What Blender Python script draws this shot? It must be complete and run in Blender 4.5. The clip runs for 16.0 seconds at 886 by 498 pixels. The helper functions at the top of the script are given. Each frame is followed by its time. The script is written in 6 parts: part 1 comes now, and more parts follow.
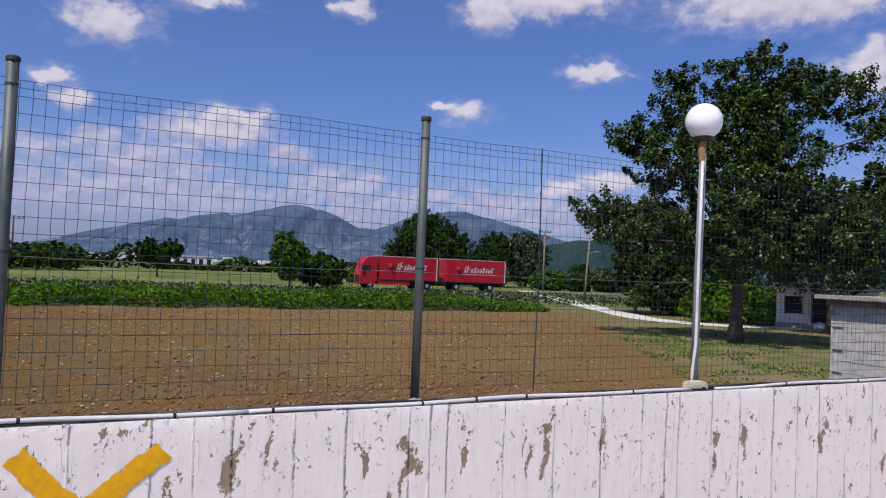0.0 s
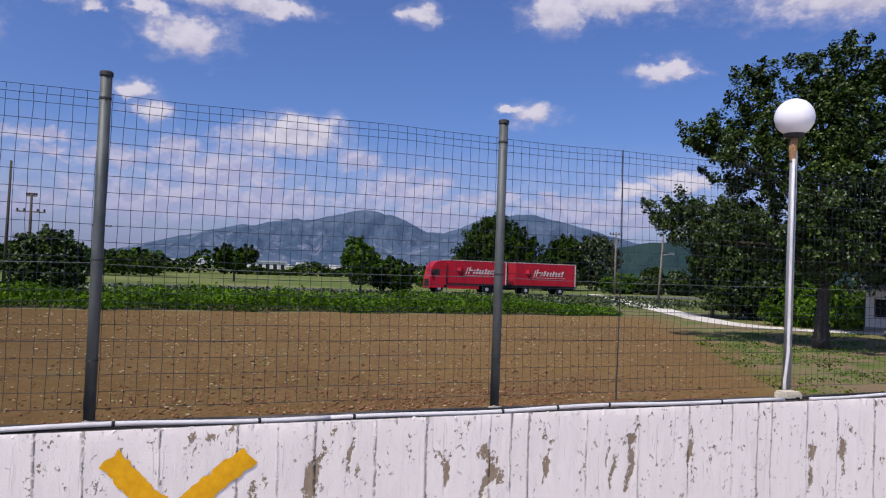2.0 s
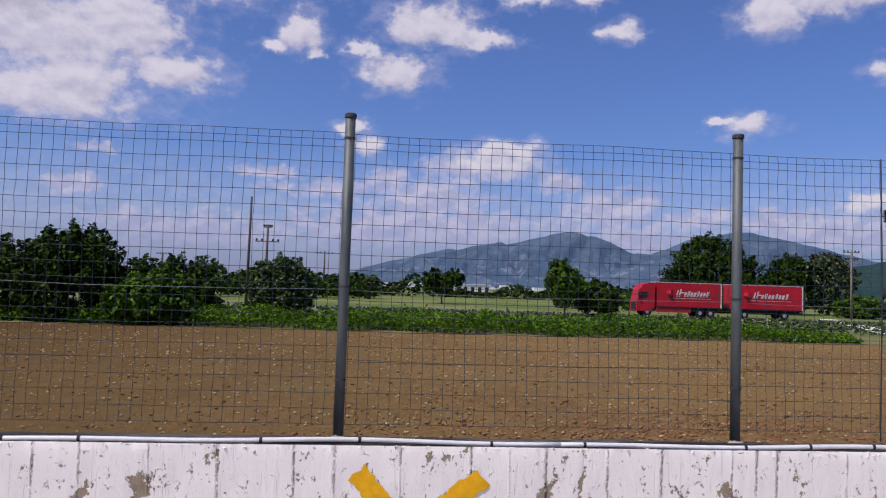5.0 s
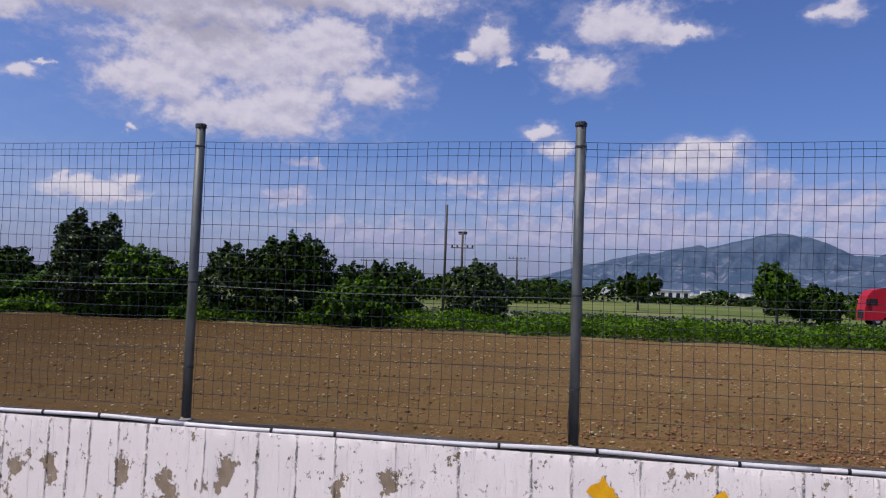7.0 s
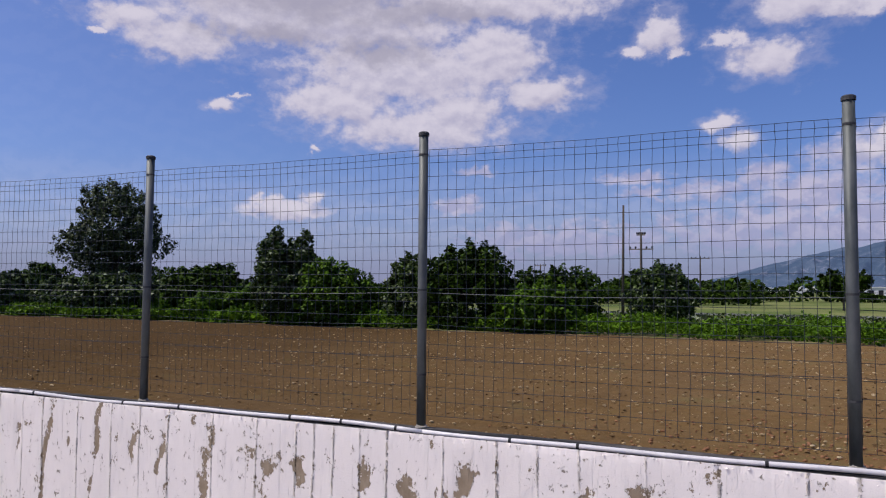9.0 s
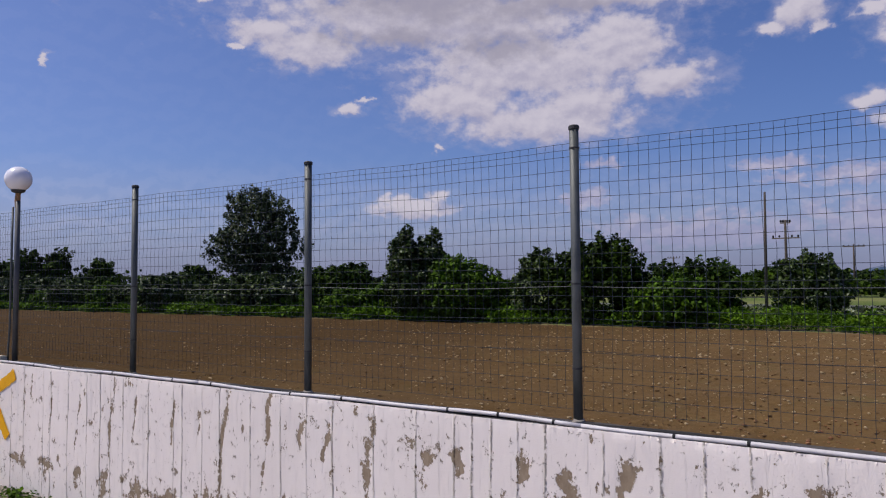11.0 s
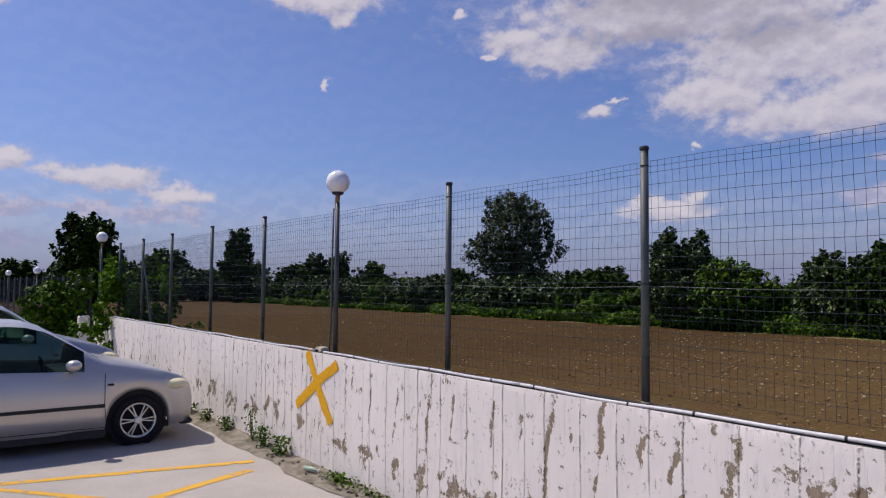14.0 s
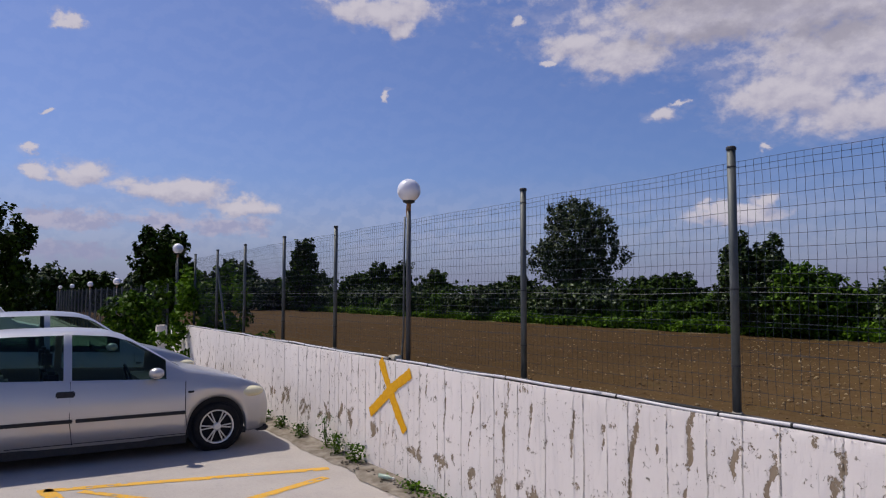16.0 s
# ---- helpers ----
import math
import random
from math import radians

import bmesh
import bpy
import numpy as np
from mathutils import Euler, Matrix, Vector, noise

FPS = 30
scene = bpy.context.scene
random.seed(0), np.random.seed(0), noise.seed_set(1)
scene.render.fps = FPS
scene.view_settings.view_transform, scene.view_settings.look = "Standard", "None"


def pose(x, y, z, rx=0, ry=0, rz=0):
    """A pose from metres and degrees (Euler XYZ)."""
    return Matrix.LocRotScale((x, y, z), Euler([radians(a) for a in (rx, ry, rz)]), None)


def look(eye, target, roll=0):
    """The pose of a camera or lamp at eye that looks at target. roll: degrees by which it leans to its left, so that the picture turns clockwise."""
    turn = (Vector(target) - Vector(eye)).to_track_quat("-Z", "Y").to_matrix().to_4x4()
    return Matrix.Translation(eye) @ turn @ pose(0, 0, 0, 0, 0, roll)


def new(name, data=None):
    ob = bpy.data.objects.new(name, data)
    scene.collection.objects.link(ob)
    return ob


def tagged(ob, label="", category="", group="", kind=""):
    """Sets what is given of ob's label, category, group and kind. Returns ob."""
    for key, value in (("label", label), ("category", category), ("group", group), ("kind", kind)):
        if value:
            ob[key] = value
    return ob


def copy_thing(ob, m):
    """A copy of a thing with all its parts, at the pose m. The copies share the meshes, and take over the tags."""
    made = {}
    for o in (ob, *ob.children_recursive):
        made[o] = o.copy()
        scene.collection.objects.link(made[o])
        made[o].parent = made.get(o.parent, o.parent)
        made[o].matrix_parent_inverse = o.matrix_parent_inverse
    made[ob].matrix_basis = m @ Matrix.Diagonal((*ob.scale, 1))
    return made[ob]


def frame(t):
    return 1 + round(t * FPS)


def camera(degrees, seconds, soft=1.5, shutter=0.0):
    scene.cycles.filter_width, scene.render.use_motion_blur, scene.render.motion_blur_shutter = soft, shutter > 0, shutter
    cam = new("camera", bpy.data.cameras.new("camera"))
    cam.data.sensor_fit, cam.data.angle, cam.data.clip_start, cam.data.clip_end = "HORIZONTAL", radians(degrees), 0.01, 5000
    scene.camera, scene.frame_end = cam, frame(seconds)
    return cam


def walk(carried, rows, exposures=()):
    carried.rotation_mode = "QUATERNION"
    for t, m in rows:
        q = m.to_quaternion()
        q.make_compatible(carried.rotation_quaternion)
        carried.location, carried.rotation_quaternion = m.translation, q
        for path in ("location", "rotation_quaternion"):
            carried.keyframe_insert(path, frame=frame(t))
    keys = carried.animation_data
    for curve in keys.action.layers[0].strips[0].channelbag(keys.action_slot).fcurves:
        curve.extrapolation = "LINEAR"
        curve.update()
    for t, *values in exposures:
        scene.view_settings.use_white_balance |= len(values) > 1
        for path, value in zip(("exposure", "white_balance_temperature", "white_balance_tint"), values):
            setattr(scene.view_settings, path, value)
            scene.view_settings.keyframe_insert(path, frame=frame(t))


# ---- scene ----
cam = camera(63.3, 16.0, 1.15)
PATH = [
    (0, (0.545, -0.073, 1.919), (1.444, 1.713, 1.977), 2.4),
    (0.5, (0.565, -0.009, 1.929), (1.472, 1.773, 1.977), 2.0),
    (1, (0.551, -0.041, 1.924), (1.444, 1.749, 1.96), 1.1),
    (1.5, (0.535, -0.025, 1.925), (1.329, 1.81, 1.958), 2.2),
    (2, (0.514, -0.006, 1.927), (1.239, 1.857, 1.988), 2.1),
    (2.5, (0.489, 0.011, 1.934), (1.134, 1.902, 2.028), 1.8),
    (3, (0.469, 0.014, 1.937), (1.046, 1.926, 2.042), 1.8),
    (3.5, (0.452, 0.015, 1.939), (0.941, 1.951, 2.055), 1.6),
    (4, (0.423, 0.016, 1.935), (0.825, 1.973, 2.029), 2.2),
    (6.3, (0.321, 0.035, 1.938), (0.244, 2.03, 2.061), 1.6),
    (6.5, (0.268, 0.011, 1.946), (0.158, 2.005, 2.059), 1.9),
    (7, (0.198, 0.007, 1.948), (-0.148, 1.974, 2.049), 2.0),
    (7.5, (0.103, 0.025, 1.955), (-0.411, 1.955, 2.051), 1.5),
    (8, (0.022, 0.048, 1.955), (-0.566, 1.957, 2.06), 1.9),
    (8.5, (-0.086, 0.067, 1.94), (-0.755, 1.949, 2.046), 0.7),
    (9, (-0.129, 0.07, 1.935), (-0.93, 1.9, 2.041), 0.5),
    (9.5, (-0.158, 0.063, 1.933), (-1.08, 1.835, 2.043), 0.7),
    (10, (-0.213, 0.045, 1.931), (-1.227, 1.766, 2.031), 1.5),
    (10.2, (-0.219, 0.03, 1.931), (-1.262, 1.734, 2.023), 1.0),
    (12.3, (-0.362, -0.076, 1.893), (-1.565, 1.52, 1.98), -0.5),
    (12.5, (-0.399, -0.017, 1.882), (-1.641, 1.548, 1.956), -0.3),
    (13, (-0.548, 0.026, 1.872), (-1.92, 1.475, 1.997), 0.2),
    (13.5, (-0.788, 0.022, 1.893), (-2.293, 1.334, 2.007), -0.3),
    (14, (-0.936, -0.071, 1.891), (-2.54, 1.12, 1.996), 0.5),
    (14.5, (-0.989, -0.127, 1.897), (-2.623, 1.02, 2.012), 0.5),
    (15, (-1.011, -0.118, 1.885), (-2.662, 1.005, 1.998), 0.4),
    (15.5, (-1.072, -0.103, 1.898), (-2.746, 0.987, 2.012), 0.3),
    (16, (-1.031, -0.138, 1.887), (-2.729, 0.911, 2.013), 0.1),
]
walk(cam, [(t, look(eye, target, roll)) for t, eye, target, roll in PATH], [(0, -0.22, 6450, 13), (4, -0.18, 6500, 13.5), (6.5, -0.29, 6500, 14), (8.8, -0.24, 6550, 14.5), (9.6, -0.35, 6550, 14.5), (12.5, -0.45, 6750, 13.5), (14.3, -0.36, 6700, 12.5), (15.2, -0.50, 6700, 12), (16, -0.49, 6700, 12)])


# ---- world, sun ----
SUN_WAY = Vector((0.56, 0.33, -1.0)).normalized()
sun_data = bpy.data.lights.new("sun", "SUN")
sun_data.energy, sun_data.angle, sun_data.color = 5.0, radians(0.53), (1.0, 0.95, 0.87)
sun = new("sun", sun_data)
sun.matrix_world = look((0, 0, 40), Vector((0, 0, 40)) + SUN_WAY)

# clouds: azimuth (to the left of +y), elevation, half width, half height, in degrees
GREAT_CLOUD = [
    (33.8, 20.5, 13.4, 2.4), (47.7, 19.1, 2.4, 1.1), (50.2, 18.1, 0.6, 0.3), (43.9, 18.1, 3.8, 1.4), (26.9, 16.9, 8.6, 2.5), (31.9, 14.4, 4.5, 1.9),
    (19.7, 18.1, 3.6, 2.3), (16.1, 15.2, 3.1, 1.3), (25.5, 12.4, 6.8, 1.4), (22.3, 13.9, 3.6, 1.7), (20.1, 21.8, 9.9, 1.2), (36, 25, 16, 3.2),
    (41.0, 13.7, 1.1, 0.5), (39.9, 14.4, 0.7, 0.2), (34.1, 10.6, 0.4, 0.3),
]
GREAT_HEART = [(34.3, 22.0, 10.3, 2.2), (37.9, 19.0, 5.3, 1.2), (28.8, 18.4, 4.1, 1.3), (24.2, 21.3, 5.5, 1.0), (36, 26, 15, 3)]
EASTERN_PUFFS = [
    (-18.7, 19.7, 1.4, 0.7), (-29.8, 20.2, 2.0, 1.4), (-34.5, 20.8, 4.9, 1.0), (-52.1, 19.9, 7.0, 1.5), (-37.8, 15.6, 1.7, 0.7), (-39.4, 15.3, 1.0, 0.4),
    (-28.1, 12.5, 1.5, 0.8), (-26.3, 13.1, 0.7, 0.3), (2.3, 12.2, 1.2, 0.5), (-57.5, 14.7, 2.2, 1.6), (-39.4, 7.6, 2.1, 0.8), (-36.2, 6.6, 2.2, 0.6), (-8.2, 19.1, 2.2, 0.5),
]
MIDDLE_PUFFS = [
    (6.7, 19.1, 1.5, 1.2), (8.6, 18.0, 1.2, 0.5), (5.4, 17.5, 0.8, 0.4), (1.9, 18.2, 1.1, 0.5), (-0.8, 16.6, 2.5, 1.2), (-3.5, 20.4, 3.1, 1.5),
    (-5.8, 19.4, 2.0, 0.8), (-11.6, 22.2, 1.8, 0.5), (-16.4, 22.2, 1.2, 0.6), (1.2, 10.7, 1.3, 0.7), (-10.1, 10.9, 2.4, 0.7), (-9.1, 9.7, 3.5, 1.1),
    (35.9, 5.8, 3.2, 0.7), (37.6, 6.4, 1.1, 0.5), (33.9, 6.7, 1.1, 0.6),
]
WESTERN_PUFFS = [
    (63.2, 21.9, 4.5, 1.0), (61.8, 20.7, 1.3, 0.7), (52.2, 21.0, 0.6, 0.4), (86.3, 19.1, 1.0, 0.5), (87.3, 12.4, 0.4, 0.2), (84.9, 8.6, 1.6, 0.9),
    (88.2, 8.5, 1.2, 0.5), (88.5, 10.0, 0.6, 0.4), (80.3, 7.7, 2.6, 0.8), (77.9, 7.6, 2.5, 1.1), (74.2, 6.8, 2.4, 0.8), (62.6, 15.7, 0.3, 0.4),
]
CLOUD_BANK = [
    (3.3, 7.5, 2.2, 0.7), (-0.9, 8.3, 2.0, 0.7), (-3.7, 7.0, 4.4, 1.5), (-6.8, 9.4, 3.4, 1.0), (-18.3, 6.2, 3.5, 1.5), (-30.9, 5.8, 2.9, 0.8), (-25, 5.7, 2.9, 0.6),
    (-5.7, 4.5, 7.8, 1.7), (1.7, 4.3, 3.8, 1.6), (-19.3, 3.8, 6.6, 1.3), (-33.6, 4.6, 6.2, 1.3), (8.5, 8.5, 2.0, 0.4), (8.0, 7.3, 1.8, 0.4), (-4, 4.6, 11, 1.7),
    (13.8, 3.7, 9.8, 1.3), (20.9, 9.3, 1.5, 0.3), (22.7, 6.4, 1.8, 0.7), (-10.5, 5.5, 1.3, 0.6), (-14.4, 8.3, 1.3, 0.7), (75, 5.1, 3.3, 0.8), (85.7, 5.3, 4.2, 0.9), (79.8, 5.4, 1.9, 0.7), (86.6, 3.1, 4.8, 0.8),
]


def build_world():
    w = bpy.data.worlds.new("sky")
    scene.world = w
    w.use_nodes = True
    nt = w.node_tree
    nt.nodes.clear()
    N, L = nt.nodes.new, nt.links.new

    def m(op, a, b=None, c=None, clamp=False):
        n = N("ShaderNodeMath")
        n.operation, n.use_clamp = op, clamp
        for k, v in enumerate((a, b, c)):
            if v is None:
                continue
            if isinstance(v, (int, float)):
                n.inputs[k].default_value = v
            else:
                L(v, n.inputs[k])
        return n.outputs[0]

    co = N("ShaderNodeTexCoord").outputs["Generated"]
    sep = N("ShaderNodeSeparateXYZ")
    L(co, sep.inputs[0])
    az = m("MULTIPLY", m("ARCTAN2", m("MULTIPLY", sep.outputs[0], -1.0), sep.outputs[1]), 57.2958)
    el = m("MULTIPLY", m("ARCSINE", sep.outputs[2]), 57.2958)
    comb = N("ShaderNodeCombineXYZ")
    L(az, comb.inputs[0]), L(el, comb.inputs[1])
    flat = comb.outputs[0]

    def noise_at(scale, detail, rough, stretch=1.0, shift=0.0):
        mp = N("ShaderNodeVectorMath")
        mp.operation = "MULTIPLY_ADD"
        L(flat, mp.inputs[0])
        mp.inputs[1].default_value, mp.inputs[2].default_value = (1, stretch, 1), (shift, shift * 2, shift)
        n = N("ShaderNodeTexNoise")
        n.inputs["Scale"].default_value, n.inputs["Detail"].default_value, n.inputs["Roughness"].default_value = scale, detail, rough
        L(mp.outputs[0], n.inputs["Vector"])
        return n

    def add_vec(a, b):
        n = N("ShaderNodeVectorMath")
        L(a, n.inputs[0])
        if isinstance(b, tuple):
            n.inputs[1].default_value = b
        else:
            L(b, n.inputs[1])
        return n.outputs[0]

    def centred(n, ax, ay):
        v = N("ShaderNodeVectorMath")
        v.operation = "MULTIPLY_ADD"
        L(n.outputs["Color"], v.inputs[0])
        v.inputs[1].default_value, v.inputs[2].default_value = (ax, ay, 0), (-ax / 2, -ay / 2, 0)
        return v.outputs[0]

    def spread(value, a, b, lo, hi, smooth=True):
        n = N("ShaderNodeMapRange")
        n.interpolation_type = "SMOOTHSTEP" if smooth else "LINEAR"
        L(value, n.inputs["Value"])
        for k, v in (("From Min", a), ("From Max", b), ("To Min", lo), ("To Max", hi)):
            n.inputs[k].default_value = v
        return n.outputs["Result"]

    def blend(fac, a, b):
        n = N("ShaderNodeMix")
        n.data_type = "RGBA"
        L(fac, n.inputs[0])
        for k, c in ((6, a), (7, b)):
            if isinstance(c, tuple):
                n.inputs[k].default_value = (*c, 1)
            else:
                L(c, n.inputs[k])
        return n.outputs[2]

    def nearest(vec, clouds):
        """The least ellipse distance over the clouds."""
        least = None
        for a, e, ww, hh in clouds:
            v = N("ShaderNodeVectorMath")
            v.operation = "MULTIPLY_ADD"
            L(vec, v.inputs[0])
            v.inputs[1].default_value, v.inputs[2].default_value = (1 / ww, 1 / hh, 0), (-a / ww, -e / hh, 0)
            ln = N("ShaderNodeVectorMath")
            ln.operation = "LENGTH"
            L(v.outputs[0], ln.inputs[0])
            least = ln.outputs["Value"] if least is None else m("SMOOTH_MIN", least, ln.outputs["Value"], 0.25)
        return least

    big_warp = centred(noise_at(0.42, 2, 0.5, 1.3), 3.0, 1.8)
    wv = add_vec(add_vec(flat, big_warp), centred(noise_at(1.7, 5, 0.62, 1.2, 5.0), 1.3, 0.8))
    wv_up = add_vec(wv, (0.35, 0.75, 0.0))
    puffs = GREAT_CLOUD + EASTERN_PUFFS + MIDDLE_PUFFS + WESTERN_PUFFS
    here, above = nearest(wv, puffs), nearest(wv_up, puffs)
    billow = noise_at(0.75, 8, 0.56, 1.35, 7.0).outputs["Fac"]
    billow_up = noise_at(0.75, 8, 0.56, 1.35, 7.0)
    lifted = N("ShaderNodeVectorMath")
    lifted.operation = "MULTIPLY_ADD"
    L(add_vec(flat, (0.25, 0.60, 0.0)), lifted.inputs[0])
    lifted.inputs[1].default_value, lifted.inputs[2].default_value = (1, 1.35, 1), (7, 14, 7)
    L(lifted.outputs[0], billow_up.inputs["Vector"])
    edge = m("ADD", here, m("MULTIPLY", m("SUBTRACT", billow, 0.5), 1.35))
    dens = spread(edge, 1.52, 0.62, 0.0, 0.95)
    wisp = spread(m("ADD", here, m("MULTIPLY", m("SUBTRACT", noise_at(0.55, 6, 0.65, 1.8, 2.0).outputs["Fac"], 0.5), 2.6)), 2.0, 0.8, 0.0, 0.30)
    dens = m("MAXIMUM", dens, wisp)
    # cloud colour: lit tops, shaded undersides, grey hearts in the great cloud
    lit = m("ADD", m("MULTIPLY", m("SUBTRACT", above, here), 0.34), m("MULTIPLY", m("SUBTRACT", billow_up.outputs["Fac"], billow), 0.85))
    cc = blend(spread(lit, -0.42, 0.34, 0.0, 1.0), (0.61, 0.595, 0.77), (0.90, 0.865, 0.98))
    heart = spread(m("ADD", nearest(wv, GREAT_HEART), m("MULTIPLY", m("SUBTRACT", noise_at(0.5, 5, 0.6, 1.6, 11.0).outputs["Fac"], 0.5), 1.8)), 1.45, 0.2, 0.0, 0.76)
    cc = blend(heart, cc, (0.45, 0.435, 0.55))
    # the soft bank and the thin veil low over the horizon
    soft = m("ADD", nearest(wv, CLOUD_BANK), m("MULTIPLY", m("SUBTRACT", noise_at(0.7, 7, 0.62, 1.6, 9.0).outputs["Fac"], 0.5), 2.6))
    bank = spread(soft, 1.75, 0.35, 0.0, 0.88)
    haze = spread(el, -1.0, 10.5, 0.74, 0.0, False)
    veil = m("MULTIPLY", haze, m("ADD", 0.55, m("MULTIPLY", noise_at(0.22, 6, 0.6, 2.4, 3.0).outputs["Fac"], 0.9)), clamp=True)
    west = spread(az, 5.0, 75.0, 0.0, 0.10, False)
    thin = m("MAXIMUM", m("MAXIMUM", bank, veil), west)
    tuft = spread(m("SUBTRACT", billow_up.outputs["Fac"], billow), -0.10, 0.12, 0.0, 1.0)
    bank_colour = blend(tuft, (0.53, 0.535, 0.78), (0.72, 0.69, 0.88))
    low_colour = blend(spread(el, 1.0, 6.5, 1.0, 0.0), bank_colour, (0.42, 0.45, 0.72))
    lowc = N("ShaderNodeMix")
    lowc.data_type = "RGBA"
    L(dens, lowc.inputs[0]), L(low_colour, lowc.inputs[6]), L(cc, lowc.inputs[7])
    dens = m("MAXIMUM", dens, thin)
    sky = N("ShaderNodeTexSky")
    sky.sky_type, sky.sun_disc = "NISHITA", False
    sky.sun_elevation = math.asin(-SUN_WAY.z)
    sky.sun_rotation = math.atan2(-SUN_WAY.x, -SUN_WAY.y)
    sky.altitude, sky.air_density, sky.dust_density, sky.ozone_density = 100, 1.0, 1.6, 2.8
    b1, b2, mix, out = N("ShaderNodeBackground"), N("ShaderNodeBackground"), N("ShaderNodeMixShader"), N("ShaderNodeOutputWorld")
    tone = N("ShaderNodeMix")
    tone.data_type, tone.blend_type = "RGBA", "MULTIPLY"
    tone.inputs[0].default_value, tone.inputs[7].default_value = 1.0, (0.78, 0.97, 1.50, 1)
    L(sky.outputs[0], tone.inputs[6]), L(tone.outputs[2], b1.inputs[0]), L(lowc.outputs[2], b2.inputs[0])
    b1.inputs[1].default_value, b2.inputs[1].default_value = 0.095, 0.88
    L(dens, mix.inputs[0]), L(b1.outputs[0], mix.inputs[1]), L(b2.outputs[0], mix.inputs[2]), L(mix.outputs[0], out.inputs[0])


build_world()


# ---- materials ----
class Mat:
    """A node material under construction."""

    def __init__(self, name, rough=0.8, metal=0.0, spec=0.3):
        self.m = bpy.data.materials.new(name)
        self.m.use_nodes = True
        self.nt = self.m.node_tree
        self.b = self.nt.nodes["Principled BSDF"]
        self.b.inputs["Roughness"].default_value = rough
        self.b.inputs["Metallic"].default_value = metal
        self.b.inputs["Specular IOR Level"].default_value = spec

    def node(self, kind, **at):
        n = self.nt.nodes.new(kind)
        for k, v in at.items():
            n.inputs[k.replace("_", " ")].default_value = v
        return n

    def link(self, a, b):
        self.nt.links.new(a, b)

    def pos(self, scale=(1, 1, 1)):
        g = self.node("ShaderNodeNewGeometry")
        mp = self.node("ShaderNodeMapping", Scale=scale)
        self.link(g.outputs["Position"], mp.inputs[0])
        return mp.outputs[0]

    def noise(self, scale, detail=4.0, rough=0.6, stretch=(1, 1, 1)):
        n = self.node("ShaderNodeTexNoise", Scale=scale, Detail=detail, Roughness=rough)
        self.link(self.pos(stretch), n.inputs["Vector"])
        return n.outputs["Fac"]

    def ramp(self, fac, a, b, lo=0.0, hi=1.0, smooth=False):
        n = self.node("ShaderNodeMapRange")
        n.interpolation_type = "SMOOTHSTEP" if smooth else "LINEAR"
        self.link(fac, n.inputs["Value"])
        for k, v in (("From Min", a), ("From Max", b), ("To Min", lo), ("To Max", hi)):
            n.inputs[k].default_value = v
        return n.outputs["Result"]

    def math(self, op, a, b):
        n = self.node("ShaderNodeMath")
        n.operation = op
        for k, v in enumerate((a, b)):
            if isinstance(v, (int, float)):
                n.inputs[k].default_value = v
            else:
                self.link(v, n.inputs[k])
        return n.outputs[0]

    def mix(self, fac, a, b):
        n = self.node("ShaderNodeMix")
        n.data_type = "RGBA"
        if isinstance(fac, (int, float)):
            n.inputs[0].default_value = fac
        else:
            self.link(fac, n.inputs[0])
        for k, v in ((6, a), (7, b)):
            if isinstance(v, tuple):
                n.inputs[k].default_value = (*v, 1)
            else:
                self.link(v, n.inputs[k])
        return n.outputs[2]

    def colour(self, c):
        if isinstance(c, tuple):
            self.b.inputs["Base Color"].default_value = (*c, 1)
        else:
            self.link(c, self.b.inputs["Base Color"])
        return self

    def bump(self, height, strength=0.4, distance=0.01):
        n = self.node("ShaderNodeBump", Strength=strength, Distance=distance)
        self.link(height, n.inputs["Height"])
        self.link(n.outputs[0], self.b.inputs["Normal"])
        return self

    def attr(self, name):
        n = self.node("ShaderNodeAttribute")
        n.attribute_name = name
        return n.outputs["Fac"]

    def random(self):
        return self.node("ShaderNodeObjectInfo").outputs["Random"]

    def island(self):
        return self.node("ShaderNodeNewGeometry").outputs["Random Per Island"]


def simple(name, a, b, scale=20.0, rough=0.6, metal=0.0, bump=0.0, spec=0.3):
    q = Mat(name, rough, metal, spec)
    f = q.noise(scale, 5)
    q.colour(q.mix(q.ramp(f, 0.35, 0.65), a, b))
    if bump:
        q.bump(f, bump, 0.01)
    return q.m


def leaf_material(name, dark, light, through_light=0.10, gloss=0.2, pale=0.0):
    q = Mat(name, 0.5, 0.0, gloss)
    r = q.island()
    c = q.mix(q.ramp(r, 0.0, 1.0), dark, light)
    c = q.mix(q.ramp(q.noise(0.5, 3), 0.42, 0.66, 0.0, 0.55), c, tuple(v * 0.8 for v in dark))
    c = q.mix(q.ramp(q.noise(1.7, 3), 0.56, 0.70, 0.0, 0.5), c, tuple(v * 1.25 for v in light))
    if pale:
        c = q.mix(q.ramp(r, 1.0 - pale, 1.03 - pale), c, (0.20, 0.235, 0.15))
    q.colour(c)
    tr = q.node("ShaderNodeBsdfTranslucent")
    q.link(c, tr.inputs["Color"])
    ms = q.node("ShaderNodeMixShader", Fac=through_light)
    out = q.nt.nodes["Material Output"]
    q.link(q.b.outputs[0], ms.inputs[1]), q.link(tr.outputs[0], ms.inputs[2]), q.link(ms.outputs[0], out.inputs[0])
    return q.m


